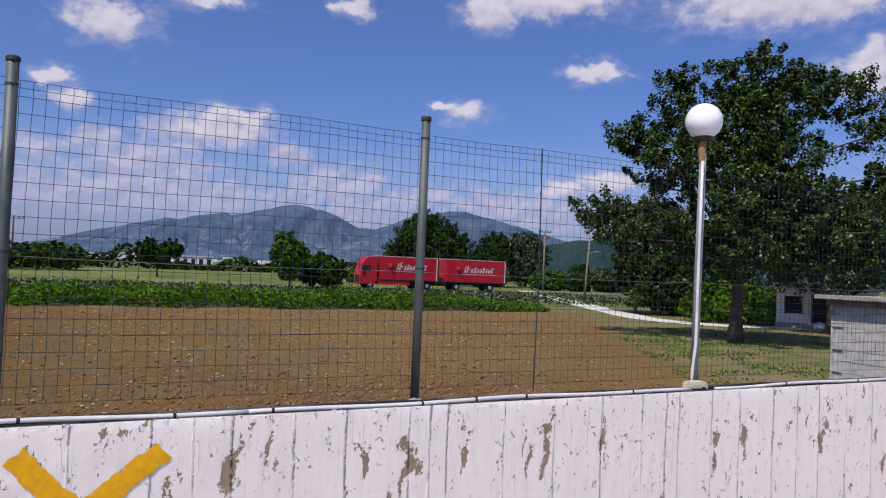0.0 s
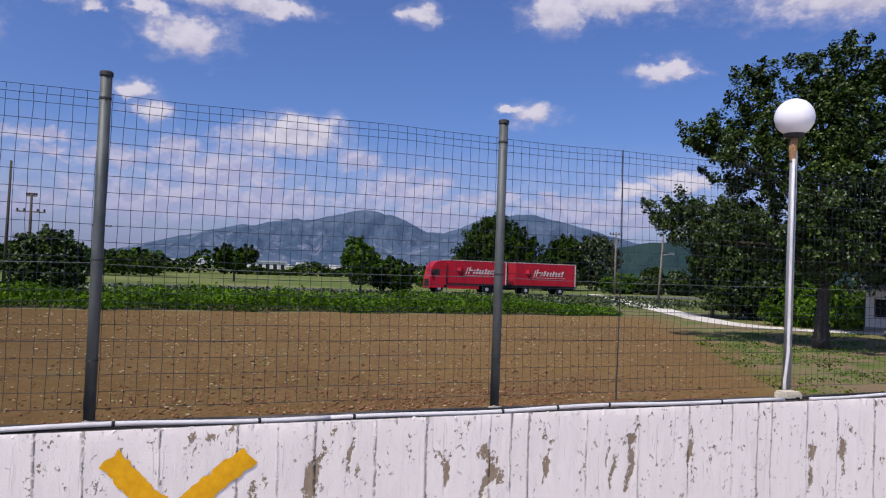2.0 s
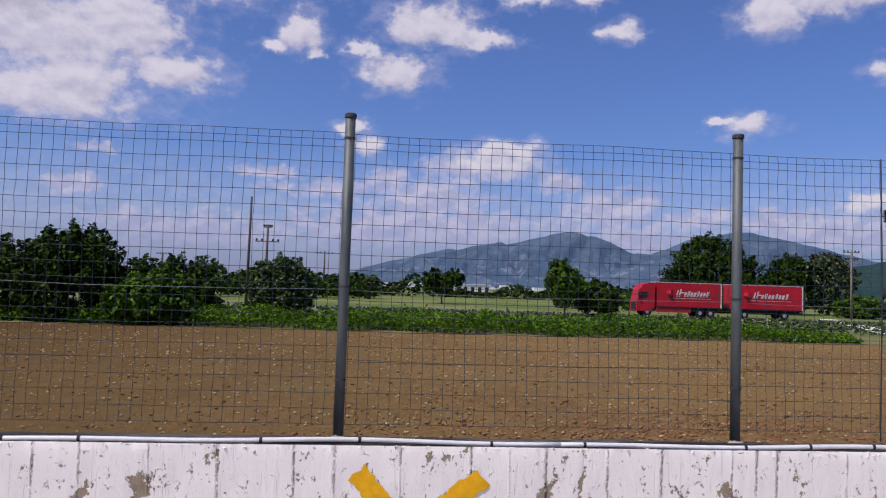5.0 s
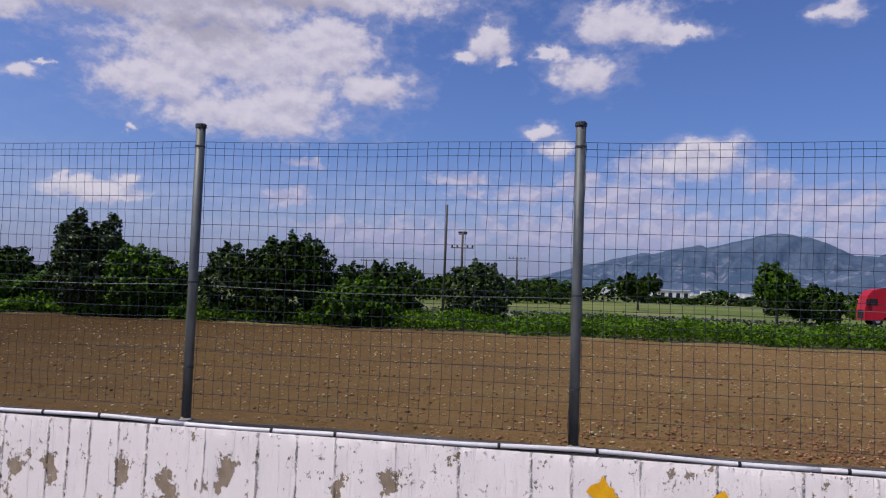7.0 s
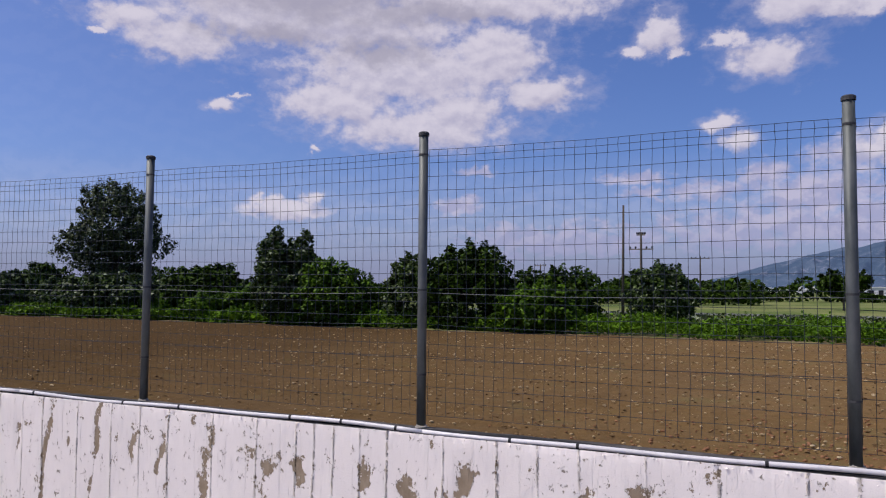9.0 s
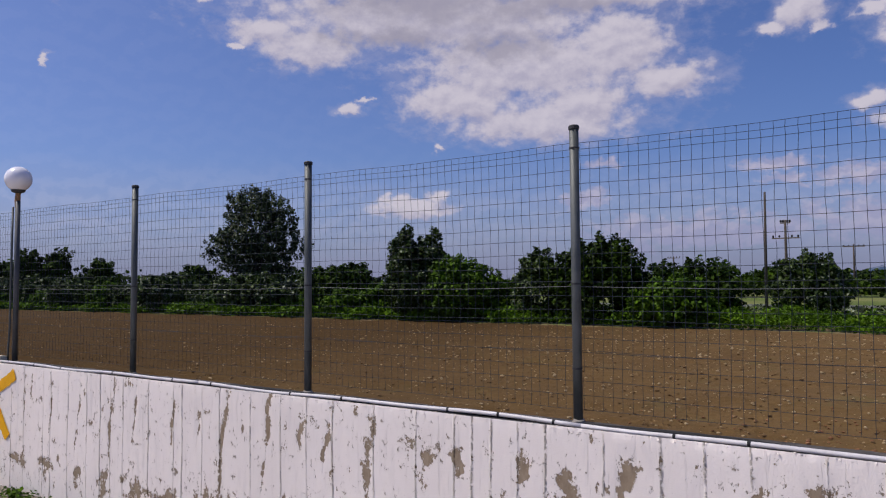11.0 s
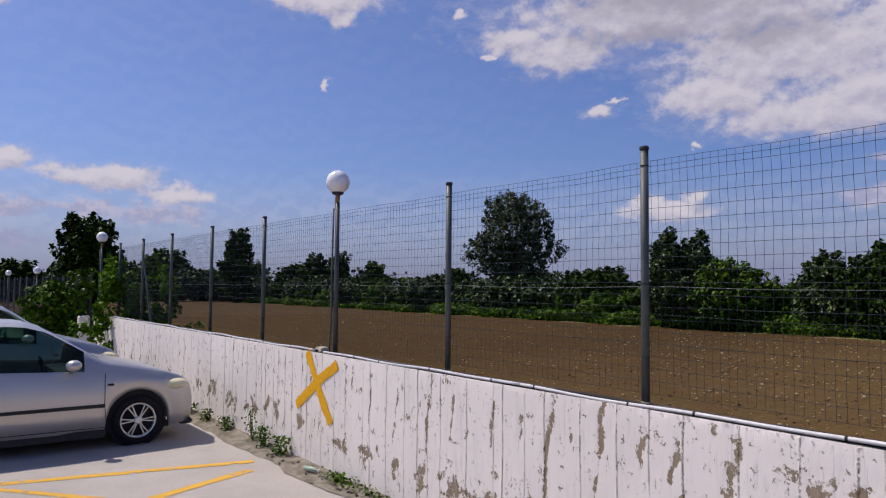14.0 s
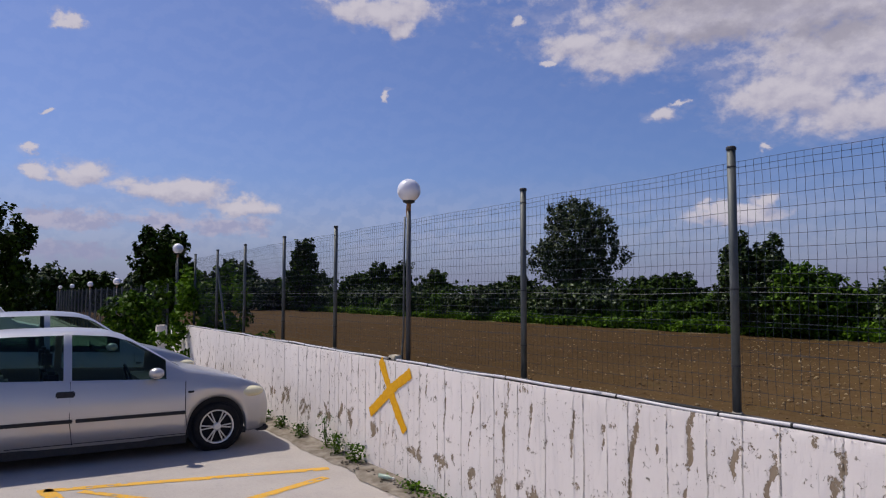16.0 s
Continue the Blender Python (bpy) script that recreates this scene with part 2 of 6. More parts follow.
def wall_material():
    q = Mat("whitewashed concrete", 0.85, 0.0, 0.2)
    peel, seam = q.attr("peel"), q.attr("seam")
    big, small = q.noise(1.1, 5, 0.6, (1, 1, 0.35)), q.noise(28, 6, 0.65, (1, 1, 0.45))
    fine = q.noise(120, 4)
    paint = q.mix(q.ramp(big, 0.3, 0.7), (0.90, 0.822, 0.755), (0.83, 0.755, 0.69))
    paint = q.mix(q.ramp(q.noise(9, 6, 0.7, (1, 1, 0.15)), 0.56, 0.8, 0.0, 0.35), paint, (0.50, 0.47, 0.45))
    concrete = q.mix(q.ramp(small, 0.3, 0.7), (0.24, 0.178, 0.115), (0.36, 0.28, 0.195))
    rag = q.math("ADD", q.ramp(q.noise(12, 5, 0.7, (1, 1, 0.7)), 0.25, 0.75, -0.9, 0.9), q.ramp(q.noise(55, 5, 0.72, (1, 1, 0.8)), 0.25, 0.75, -0.42, 0.42))
    mask = q.ramp(q.math("ADD", peel, rag), 0.50, 0.55, smooth=True)
    line = q.ramp(q.math("ADD", seam, q.ramp(q.noise(45, 4, 0.75, (1, 1, 0.7)), 0.3, 0.7, -0.5, 0.5)), 0.98, 1.08, 0.0, 0.9)
    pits = q.ramp(q.noise(21, 7, 0.78), 0.628, 0.655, smooth=True)
    crack = q.ramp(q.math("ADD", q.math("MULTIPLY", seam, 0.46), q.ramp(q.noise(40, 5, 0.75, (1, 1, 0.6)), 0.3, 0.7, -0.42, 0.42)), 0.62, 0.68, smooth=True)
    bare = q.math("MAXIMUM", q.math("MAXIMUM", mask, q.math("MULTIPLY", pits, 0.8)), q.math("MULTIPLY", crack, 0.6))
    grime = q.math("MAXIMUM", q.math("MULTIPLY", line, 0.28), q.ramp(q.noise(1.0, 4, 0.7, (46, 1, 2.2)), 0.62, 0.72, 0.0, 0.12))
    q.colour(q.mix(grime, q.mix(bare, paint, concrete), (0.36, 0.33, 0.31)))
    grain = q.ramp(q.noise(1.0, 4, 0.7, (46, 1, 2.2)), 0.60, 0.68, 0.0, 1.0, smooth=True)
    h = q.math("SUBTRACT", q.math("ADD", q.math("MULTIPLY", fine, 0.12), q.math("MULTIPLY", small, 0.22)), q.math("MULTIPLY", q.math("ADD", bare, q.math("MULTIPLY", grain, 0.12)), 0.7))
    h = q.math("ADD", h, q.math("MULTIPLY", seam, q.ramp(q.noise(48, 5, 0.8), 0.47, 0.54, -0.1, 2.6)))
    return q.bump(h, 1.0, 0.015).m


def ground_material():
    q = Mat("farmland", 0.95, 0.0, 0.1)
    g = q.node("ShaderNodeNewGeometry")
    sp = q.node("ShaderNodeSeparateXYZ")
    q.link(g.outputs["Position"], sp.inputs[0])
    x, y = sp.outputs[0], sp.outputs[1]
    wob = q.ramp(q.noise(0.35, 5), 0.25, 0.75, -1.6, 1.6)
    y2 = q.math("ADD", y, wob)
    inside = q.ramp(y2, 41.6, 42.4, 1.0, 0.0)
    edge = q.math("SUBTRACT", q.math("ADD", x, wob), q.math("MULTIPLY", y2, 0.62))
    inside = q.math("MULTIPLY", inside, q.ramp(edge, 6.0, 8.5, 1.0, 0.0))
    furrow = q.node("ShaderNodeTexWave", Scale=0.55, Distortion=1.6, Detail=2.0)
    furrow.bands_direction = "Y"
    q.link(q.pos(), furrow.inputs["Vector"])
    clod, grit = q.noise(2.6, 8, 0.68), q.noise(14, 6, 0.7)
    soil = q.mix(q.ramp(clod, 0.3, 0.7), (0.110, 0.064, 0.024), (0.200, 0.121, 0.048))
    band = q.ramp(q.noise(0.55, 5, 0.65, (0.12, 1.7, 1)), 0.45, 0.68, 0.0, 0.5)
    soil = q.mix(band, soil, (0.155, 0.104, 0.054))
    soil = q.mix(q.ramp(q.noise(0.12, 4), 0.4, 0.65, 0.0, 0.7), soil, (0.192, 0.118, 0.043))
    soil = q.mix(q.ramp(grit, 0.58, 0.68, 0.0, 0.6), soil, (0.30, 0.20, 0.10))
    soil = q.mix(q.ramp(q.noise(0.7, 6, 0.7), 0.56, 0.68, 0.0, 0.45), soil, (0.12, 0.12, 0.045))
    # Towards the west, darker soil and the backlit look are both put into colour.
    west_dark = q.ramp(q.math("ADD", x, q.math("MULTIPLY", wob, 2.5)), -24.0, 8.0, 0.92, 0.0)
    soil = q.mix(west_dark, soil, (0.056, 0.031, 0.009))
    grass = q.mix(q.ramp(q.noise(0.6, 6), 0.3, 0.7), (0.060, 0.098, 0.020), (0.130, 0.158, 0.040))
    grass = q.mix(q.ramp(q.noise(0.06, 4), 0.42, 0.6), grass, (0.165, 0.175, 0.060))
    verge = q.mix(q.ramp(q.noise(0.8, 6, 0.65), 0.42, 0.56), (0.20, 0.145, 0.085), grass)
    near = q.ramp(y, 44.0, 60.0)
    outside = q.mix(near, verge, grass)
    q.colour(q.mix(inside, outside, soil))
    h = q.math("ADD", q.math("MULTIPLY", clod, 1.0), q.math("ADD", q.math("MULTIPLY", grit, 0.4), q.math("MULTIPLY", furrow.outputs["Fac"], 0.25)))
    return q.bump(h, 0.8, 0.08).m


def pavement_material():
    q = Mat("worn concrete paving", 0.9, 0.0, 0.2)
    a, b = q.noise(0.8, 6), q.noise(40, 5)
    c = q.mix(q.ramp(a, 0.3, 0.7), (0.355, 0.318, 0.285), (0.45, 0.405, 0.365))
    c = q.mix(q.ramp(q.noise(3.5, 6, 0.7), 0.55, 0.72, 0.0, 0.5), c, (0.30, 0.28, 0.27))
    c = q.mix(q.ramp(b, 0.56, 0.70, 0.0, 0.6), c, (0.24, 0.215, 0.19))
    c = q.mix(q.ramp(q.noise(130, 3, 0.6), 0.56, 0.66, 0.0, 0.5), c, (0.60, 0.56, 0.52))
    q.colour(c)
    return q.bump(b, 0.5, 0.008).m


def mountain_material():
    q = Mat("mountain with painted haze", 1.0, 0.0, 0.0)
    g = q.node("ShaderNodeNewGeometry")
    sp = q.node("ShaderNodeSeparateXYZ")
    q.link(g.outputs["Position"], sp.inputs[0])
    veg = q.noise(0.006, 8, 0.68)
    rock = q.noise(0.010, 9, 0.72, (1, 1, 1.8))
    # Bluish base colours carry part of the distance haze.
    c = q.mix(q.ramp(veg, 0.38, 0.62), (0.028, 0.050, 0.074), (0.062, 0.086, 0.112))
    low = q.ramp(sp.outputs[2], 40, 190, 1.0, 0.25)
    c = q.mix(q.math("MULTIPLY", q.ramp(rock, 0.53, 0.62, 0.0, 0.7), low), c, (0.24, 0.24, 0.28))
    c = q.mix(q.attr("wooded"), c, q.mix(q.ramp(veg, 0.4, 0.6), (0.012, 0.030, 0.020), (0.022, 0.048, 0.028)))
    q.colour(c)
    q.bump(rock, 0.8, 30.0)
    # Haze painted as a faint blue glow, weaker on the wooded hill.
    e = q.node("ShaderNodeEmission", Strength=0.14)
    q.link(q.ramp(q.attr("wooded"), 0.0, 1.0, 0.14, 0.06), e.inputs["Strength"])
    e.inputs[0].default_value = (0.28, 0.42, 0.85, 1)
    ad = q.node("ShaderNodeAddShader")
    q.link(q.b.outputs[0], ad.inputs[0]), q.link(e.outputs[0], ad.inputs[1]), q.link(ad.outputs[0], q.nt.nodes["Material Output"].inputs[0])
    return q.m


def steel_material(name, a, b, metal=0.6, rough=0.5):
    q = Mat(name, rough, metal, 0.5)
    f = q.noise(14, 6, 0.7, (1, 1, 0.4))
    q.colour(q.mix(q.ramp(f, 0.35, 0.7), a, b))
    q.link(q.ramp(f, 0.3, 0.7, rough - 0.1, rough + 0.15), q.b.inputs["Roughness"])
    return q.bump(q.noise(90, 4), 0.12, 0.002).m


def glass_material(name, tint):
    q = Mat(name, 0.03, 0.0, 0.5)
    clear, gloss = q.node("ShaderNodeBsdfTransparent"), q.node("ShaderNodeBsdfGlossy", Roughness=0.04)
    clear.inputs["Color"].default_value = (*tint, 1)
    lw = q.node("ShaderNodeFresnel", IOR=1.3)
    mx = q.node("ShaderNodeMixShader")
    q.link(lw.outputs[0], mx.inputs[0]), q.link(clear.outputs[0], mx.inputs[1]), q.link(gloss.outputs[0], mx.inputs[2])
    q.link(mx.outputs[0], q.nt.nodes["Material Output"].inputs[0])
    return q.m


M_WALL, M_GROUND, M_PAVE, M_MOUNT = wall_material(), ground_material(), pavement_material(), mountain_material()
M_POST = steel_material("galvanised post", (0.062, 0.070, 0.066), (0.128, 0.138, 0.136), 0.35, 0.55)
M_CAP = simple("dark plastic cap", (0.03, 0.03, 0.032), (0.05, 0.05, 0.05), 30)
M_WIRE = simple("green grey wire", (0.018, 0.024, 0.036), (0.030, 0.038, 0.054), 40, 0.65, 0.1)
M_LINE = simple("bright line wire", (0.11, 0.115, 0.12), (0.16, 0.165, 0.17), 40, 0.5, 0.4)
M_PIPE = simple("white plastic conduit", (0.56, 0.53, 0.52), (0.68, 0.65, 0.64), 8, 0.4)
M_BLACK = simple("black rubber", (0.012, 0.012, 0.013), (0.022, 0.022, 0.023), 40, 0.75)
M_YELLOW = simple("ochre yellow paint", (0.74, 0.345, 0.002), (0.84, 0.43, 0.004), 25, 0.7, 0, 0.3)
def worn_paint():
    q = Mat("worn yellow road paint", 0.85, 0.0, 0.2)
    f = q.noise(30, 6, 0.75)
    q.colour(q.mix(q.ramp(f, 0.46, 0.66, 0.0, 0.7), (0.70, 0.37, 0.03), (0.45, 0.36, 0.22)))
    return q.bump(f, 0.3, 0.004).m


M_WORN = worn_paint()
# Wall top behind the conduit: mottled near black to dark grey-brown.
M_WALLTOP = simple("dark wall top", (0.040, 0.036, 0.032), (0.13, 0.115, 0.10), 9, 0.95, 0, 0.6)
M_CREAM = simple("cream mortar", (0.50, 0.44, 0.33), (0.62, 0.56, 0.44), 14, 0.95, 0, 0.5)
M_GLOBE = Mat("opal globe", 0.25, 0.0, 0.5).colour((0.88, 0.86, 0.88)).m
M_LAMP = steel_material("pale lamp pole", (0.24, 0.26, 0.27), (0.34, 0.36, 0.37), 0.25, 0.4)
M_LAMP_DARK = steel_material("grey lamp pole", (0.058, 0.062, 0.066), (0.105, 0.11, 0.115), 0.2, 0.6)
M_RUST = simple("rusty bracket", (0.22, 0.11, 0.05), (0.34, 0.20, 0.10), 60, 0.8)
M_CEMENT = simple("cement", (0.24, 0.215, 0.18), (0.37, 0.34, 0.29), 12, 0.95, 0, 0.5)
M_GUTTER = simple("dirty cement strip", (0.13, 0.105, 0.075), (0.27, 0.235, 0.19), 7, 0.95, 0, 0.6)
M_BLOCK = simple("grey concrete block", (0.33, 0.32, 0.30), (0.47, 0.45, 0.42), 9, 0.95, 0, 0.5)
M_BARK = simple("grey brown bark", (0.045, 0.036, 0.028), (0.11, 0.090, 0.072), 14, 0.95, 0, 0.9)
M_LEAF = leaf_material("poplar leaves", (0.006, 0.015, 0.002), (0.066, 0.112, 0.013), 0.07, 0.13, 0.10)
M_LEAF_PALE = leaf_material("grey green leaves", (0.007, 0.015, 0.003), (0.078, 0.112, 0.030), 0.07, 0.16, 0.12)
M_LEAF_BRIGHT = leaf_material("bright shrub leaves", (0.010, 0.030, 0.002), (0.100, 0.195, 0.008), 0.12, 0.08)
M_LEAF_DARK = leaf_material("dark shrub leaves", (0.004, 0.010, 0.001), (0.050, 0.096, 0.006), 0.07, 0.06)
M_WEED = leaf_material("weed leaves", (0.018, 0.052, 0.002), (0.135, 0.255, 0.012), 0.2, 0.06)
M_STONE = simple("field stones", (0.30, 0.215, 0.11), (0.46, 0.35, 0.20), 3, 0.9)
M_CLOD = simple("soil clods", (0.11, 0.066, 0.028), (0.20, 0.122, 0.055), 3, 0.95)
M_REDCLOD = simple("reddish clods", (0.17, 0.075, 0.034), (0.29, 0.145, 0.072), 5, 0.95)
M_GRAVEL = simple("white gravel", (0.52, 0.475, 0.41), (0.68, 0.63, 0.56), 6, 0.95, 0, 0.6)
M_ROAD = simple("asphalt", (0.085, 0.083, 0.08), (0.13, 0.125, 0.12), 2, 0.9)
M_RED = simple("red tarpaulin", (0.36, 0.006, 0.018), (0.44, 0.009, 0.024), 0.8, 0.5)
M_LETTER = simple("faded pale print", (0.50, 0.40, 0.40), (0.58, 0.48, 0.48), 2, 0.6)
M_WHITE = simple("white paint", (0.74, 0.74, 0.74), (0.82, 0.82, 0.82), 4, 0.5)
M_LIME = simple("limewashed plaster", (0.66, 0.64, 0.62), (0.78, 0.76, 0.74), 2, 0.9)
M_TILE = simple("clay tiles", (0.40, 0.16, 0.08), (0.52, 0.24, 0.13), 5, 0.85)
M_WOOD = simple("weathered wood", (0.14, 0.115, 0.09), (0.24, 0.20, 0.165), 6, 0.9)
M_DARK = simple("dark interior", (0.012, 0.012, 0.014), (0.02, 0.02, 0.022), 5, 0.9)
M_SILVER = Mat("silver car paint", 0.33, 0.55, 0.4).colour((0.56, 0.53, 0.505)).m
M_SILVER.node_tree.nodes["Principled BSDF"].inputs["Coat Weight"].default_value = 0.35
M_GREYCAR = Mat("grey car paint", 0.32, 0.5, 0.5).colour((0.42, 0.42, 0.44)).m
M_GREYCAR.node_tree.nodes["Principled BSDF"].inputs["Coat Weight"].default_value = 0.35
M_TRIM = simple("black car trim", (0.018, 0.018, 0.02), (0.03, 0.03, 0.032), 30, 0.6)
M_TYRE = simple("tyre rubber", (0.007, 0.007, 0.008), (0.014, 0.014, 0.015), 50, 0.85)
M_ALLOY = Mat("alloy rim", 0.35, 0.8, 0.5).colour((0.55, 0.56, 0.58)).m
M_GLASS = glass_material("tinted car glass", (0.42, 0.54, 0.48))
M_LENS = Mat("headlamp lens", 0.12, 0.0, 0.6).colour((0.80, 0.72, 0.46)).m
M_FARHOUSE = simple("pale far houses", (0.55, 0.53, 0.52), (0.75, 0.73, 0.72), 0.05, 0.9)


# ---- mesh helpers ----
def obj(name, bm, mat, parent=None, label="", smooth=False):
    me = bpy.data.meshes.new(name)
    bm.to_mesh(me)
    bm.free()
    for q in mat if isinstance(mat, (list, tuple)) else (mat,):
        me.materials.append(q)
    if smooth:
        me.polygons.foreach_set("use_smooth", [True] * len(me.polygons))
    ob = new(name, me)
    if parent:
        ob.parent = parent
    if label:
        ob["label"] = label
    return ob


part = obj


def root(name, at, label, category, group="", kind=""):
    ob = new(name)
    ob.matrix_basis = at if isinstance(at, Matrix) else Matrix.Translation(at)
    return tagged(ob, label, category, group, kind)


def add_box(bm, x0, x1, y0, y1, z0, z1, m=None, bevel=0.0):
    r = bmesh.ops.create_cube(bm, size=1)["verts"]
    for v in r:
        v.co = Vector(((x0 + x1) / 2 + v.co.x * (x1 - x0), (y0 + y1) / 2 + v.co.y * (y1 - y0), (z0 + z1) / 2 + v.co.z * (z1 - z0)))
    if bevel:
        es = list({e for v in r for e in v.link_edges})
        r = bmesh.ops.bevel(bm, geom=es, offset=bevel, segments=2, affect="EDGES")["verts"]
    if m is not None:
        bmesh.ops.transform(bm, matrix=m, verts=r)
    return r


def box(x0, x1, y0, y1, z0, z1, m=None, bevel=0.0):
    bm = bmesh.new()
    add_box(bm, x0, x1, y0, y1, z0, z1, m, bevel)
    return bm


def add_tube(bm, pts, radii, n=10, caps=True):
    """A round tube along points."""
    rings = []
    pts = [Vector(p) for p in pts]
    if isinstance(radii, (int, float)):
        radii = [radii] * len(pts)
    for k, (p, r) in enumerate(zip(pts, radii)):
        way = (pts[min(k + 1, len(pts) - 1)] - pts[max(k - 1, 0)]).normalized()
        ref = Vector((1, 0, 0)) if abs(way.x) < 0.9 else Vector((0, 1, 0))
        a = way.cross(ref).normalized()
        b = way.cross(a)
        rings.append([bm.verts.new(p + r * (math.cos(t) * a + math.sin(t) * b)) for t in (2 * math.pi * j / n for j in range(n))])
    for r0, r1 in zip(rings, rings[1:]):
        for j in range(n):
            bm.faces.new((r0[j], r0[(j + 1) % n], r1[(j + 1) % n], r1[j]))
    if caps:
        bm.faces.new(rings[0][::-1])
        bm.faces.new(rings[-1])
    return bm


def tube(pts, radii, n=10, caps=True):
    return add_tube(bmesh.new(), pts, radii, n, caps)


def mesh_from(name, verts, faces, mats, kind_smooth=False):
    """An object from numpy arrays: verts (n, 3), faces (k, 3 or 4)."""
    me = bpy.data.meshes.new(name)
    c = faces.shape[1]
    me.vertices.add(len(verts))
    me.vertices.foreach_set("co", np.ascontiguousarray(verts, dtype=np.float32).ravel())
    me.loops.add(len(faces) * c)
    me.loops.foreach_set("vertex_index", np.ascontiguousarray(faces, dtype=np.int32).ravel())
    me.polygons.add(len(faces))
    me.polygons.foreach_set("loop_start", np.arange(0, len(faces) * c, c, dtype=np.int32))
    me.polygons.foreach_set("loop_total", np.full(len(faces), c, dtype=np.int32))
    if kind_smooth:
        me.polygons.foreach_set("use_smooth", [True] * len(faces))
    me.update(calc_edges=True)
    me.validate()
    for q in mats:
        me.materials.append(q)
    return new(name, me)


def grid_faces(nu, nv):
    i = np.arange(nu - 1)[:, None] * nv + np.arange(nv - 1)[None, :]
    return np.stack([i, i + nv, i + nv + 1, i + 1], -1).reshape(-1, 4)


def leaves(rng, centres, size, spread_up=0.3, facing=None):
    """Small folded leaf quads at the centres; they face outwards and up, with much scatter."""
    n = len(centres)
    up = np.array([0, 0, 0.55 + spread_up])
    nor = rng.normal(size=(n, 3)) * 0.75 + up
    if facing is not None:
        nor += facing * 0.9
    nor /= np.linalg.norm(nor, axis=1, keepdims=True)
    a = rng.normal(size=(n, 3))
    a -= (a * nor).sum(1, keepdims=True) * nor
    a /= np.linalg.norm(a, axis=1, keepdims=True)
    b = np.cross(nor, a)
    s = size * rng.uniform(0.6, 1.35, (n, 1))
    w = 0.42 * s
    fold = nor * s * 0.12
    v = np.stack([centres - a * s * 0.5, centres + b * w + fold, centres + a * s * 0.55, centres - b * w + fold], 1).reshape(-1, 3)
    f = np.arange(n * 4).reshape(n, 4)
    return v, f


def fbm(x, y, seed=0.0, octaves=4):
    out, amp, s = np.zeros_like(x), 1.0, 1.0
    for k in range(octaves):
        out += amp * np.sin(x * s * 1.7 + seed * 3.1 + 2.3 * np.sin(y * s * 1.1 + k)) * np.cos(y * s * 1.3 - seed + 1.9 * np.sin(x * s * 0.9 + 2 * k))
        amp, s = amp * 0.5, s * 2.07
    return out


# ---- ground ----
FIELD = -0.8


def build_ground():
    def steps(fine_lo, fine_hi, step, far):
        mid = np.arange(fine_lo, fine_hi, step)
        g = np.cumsum(step * 1.35 ** np.arange(1, 40))
        g = g[g < far]
        return np.concatenate([(fine_lo - g)[::-1], mid, fine_hi + np.concatenate([[0], g])])

    xs, ys = steps(-62, 27, 0.10, 4700), steps(3.6, 42, 0.12, 4700)
    X, Y = np.meshgrid(xs, ys, indexing="ij")
    near = np.clip(1 - np.maximum(np.maximum(-62 - X, X - 27), np.maximum(3.6 - Y, Y - 42)) / 3, 0, 1)
    rng = np.random.default_rng(2)
    rough = 0.024 * fbm(X * 7.1, Y * 6.3, 1.0, 3) + rng.normal(0, 0.010, X.shape)
    rough *= 1.0 + 0.35 * fbm(X * 0.35, Y * 0.5, 6.0, 2)
    Z = FIELD + near * (0.02 * fbm(X * 0.9, Y * 1.9, 1.0, 2) + rough)
    ob = mesh_from("ground", np.stack([X, Y, Z], -1).reshape(-1, 3), grid_faces(len(xs), len(ys)), [M_GROUND], True)
    tagged(ob, "ploughed brown field with grass verges and meadow beyond", "ground", kind="structure")


build_ground()
pave = obj("pavement", box(-75, 40, -40, 3.44, FIELD - 0.1, 0.0), M_PAVE)
tagged(pave, "pale worn concrete car park paving", "pavement", kind="structure")


def build_gutter():
    xs = np.arange(-19.2, 14, 0.06)
    rows = [3.11, 3.14, 3.20, 3.30, 3.4]
    X, Y = np.meshgrid(xs, np.array(rows), indexing="ij")
    Y = Y + np.where(np.abs(Y - 3.11) < 1e-6, 0.05 * fbm(X * 1.3, X * 0, 2.0), 0)
    Z = 0.004 + np.array([0.0, 0.018, 0.022, 0.026, 0.034])[None, :] + 0.006 * fbm(X * 3, Y * 8, 4.0)
    ob = mesh_from("pavement_edge", np.stack([X, Y, Z], -1).reshape(-1, 3), grid_faces(len(xs), len(rows)), [M_GUTTER], True)
    tagged(ob, "rough cement strip along the foot of the wall", "pavement", kind="structure")


build_gutter()

# ---- painted wall ----
WALL_Y, WALL_TOP = 3.4, 1.19
# bare patches: x, z, half width, half height
PATCHES_EAST = [
    (1.22, 0.9, 0.05, 0.13), (1.4, 1.04, 0.02, 0.13), (2.13, 0.86, 0.045, 0.15), (2.48, 0.92, 0.03, 0.09), (2.9, 0.87, 0.03, 0.09), (3.02, 0.89, 0.04, 0.14),
    (3.43, 0.92, 0.02, 0.11), (4.38, 0.74, 0.03, 0.2), (4.67, 0.85, 0.045, 0.13), (5.48, 0.82, 0.05, 0.12), (-2.03, 0.92, 0.05, 0.12), (-1.77, 0.87, 0.08, 0.08),
    (-1.46, 0.94, 0.06, 0.12), (-0.87, 0.94, 0.04, 0.09), (-0.62, 0.97, 0.06, 0.05),
]
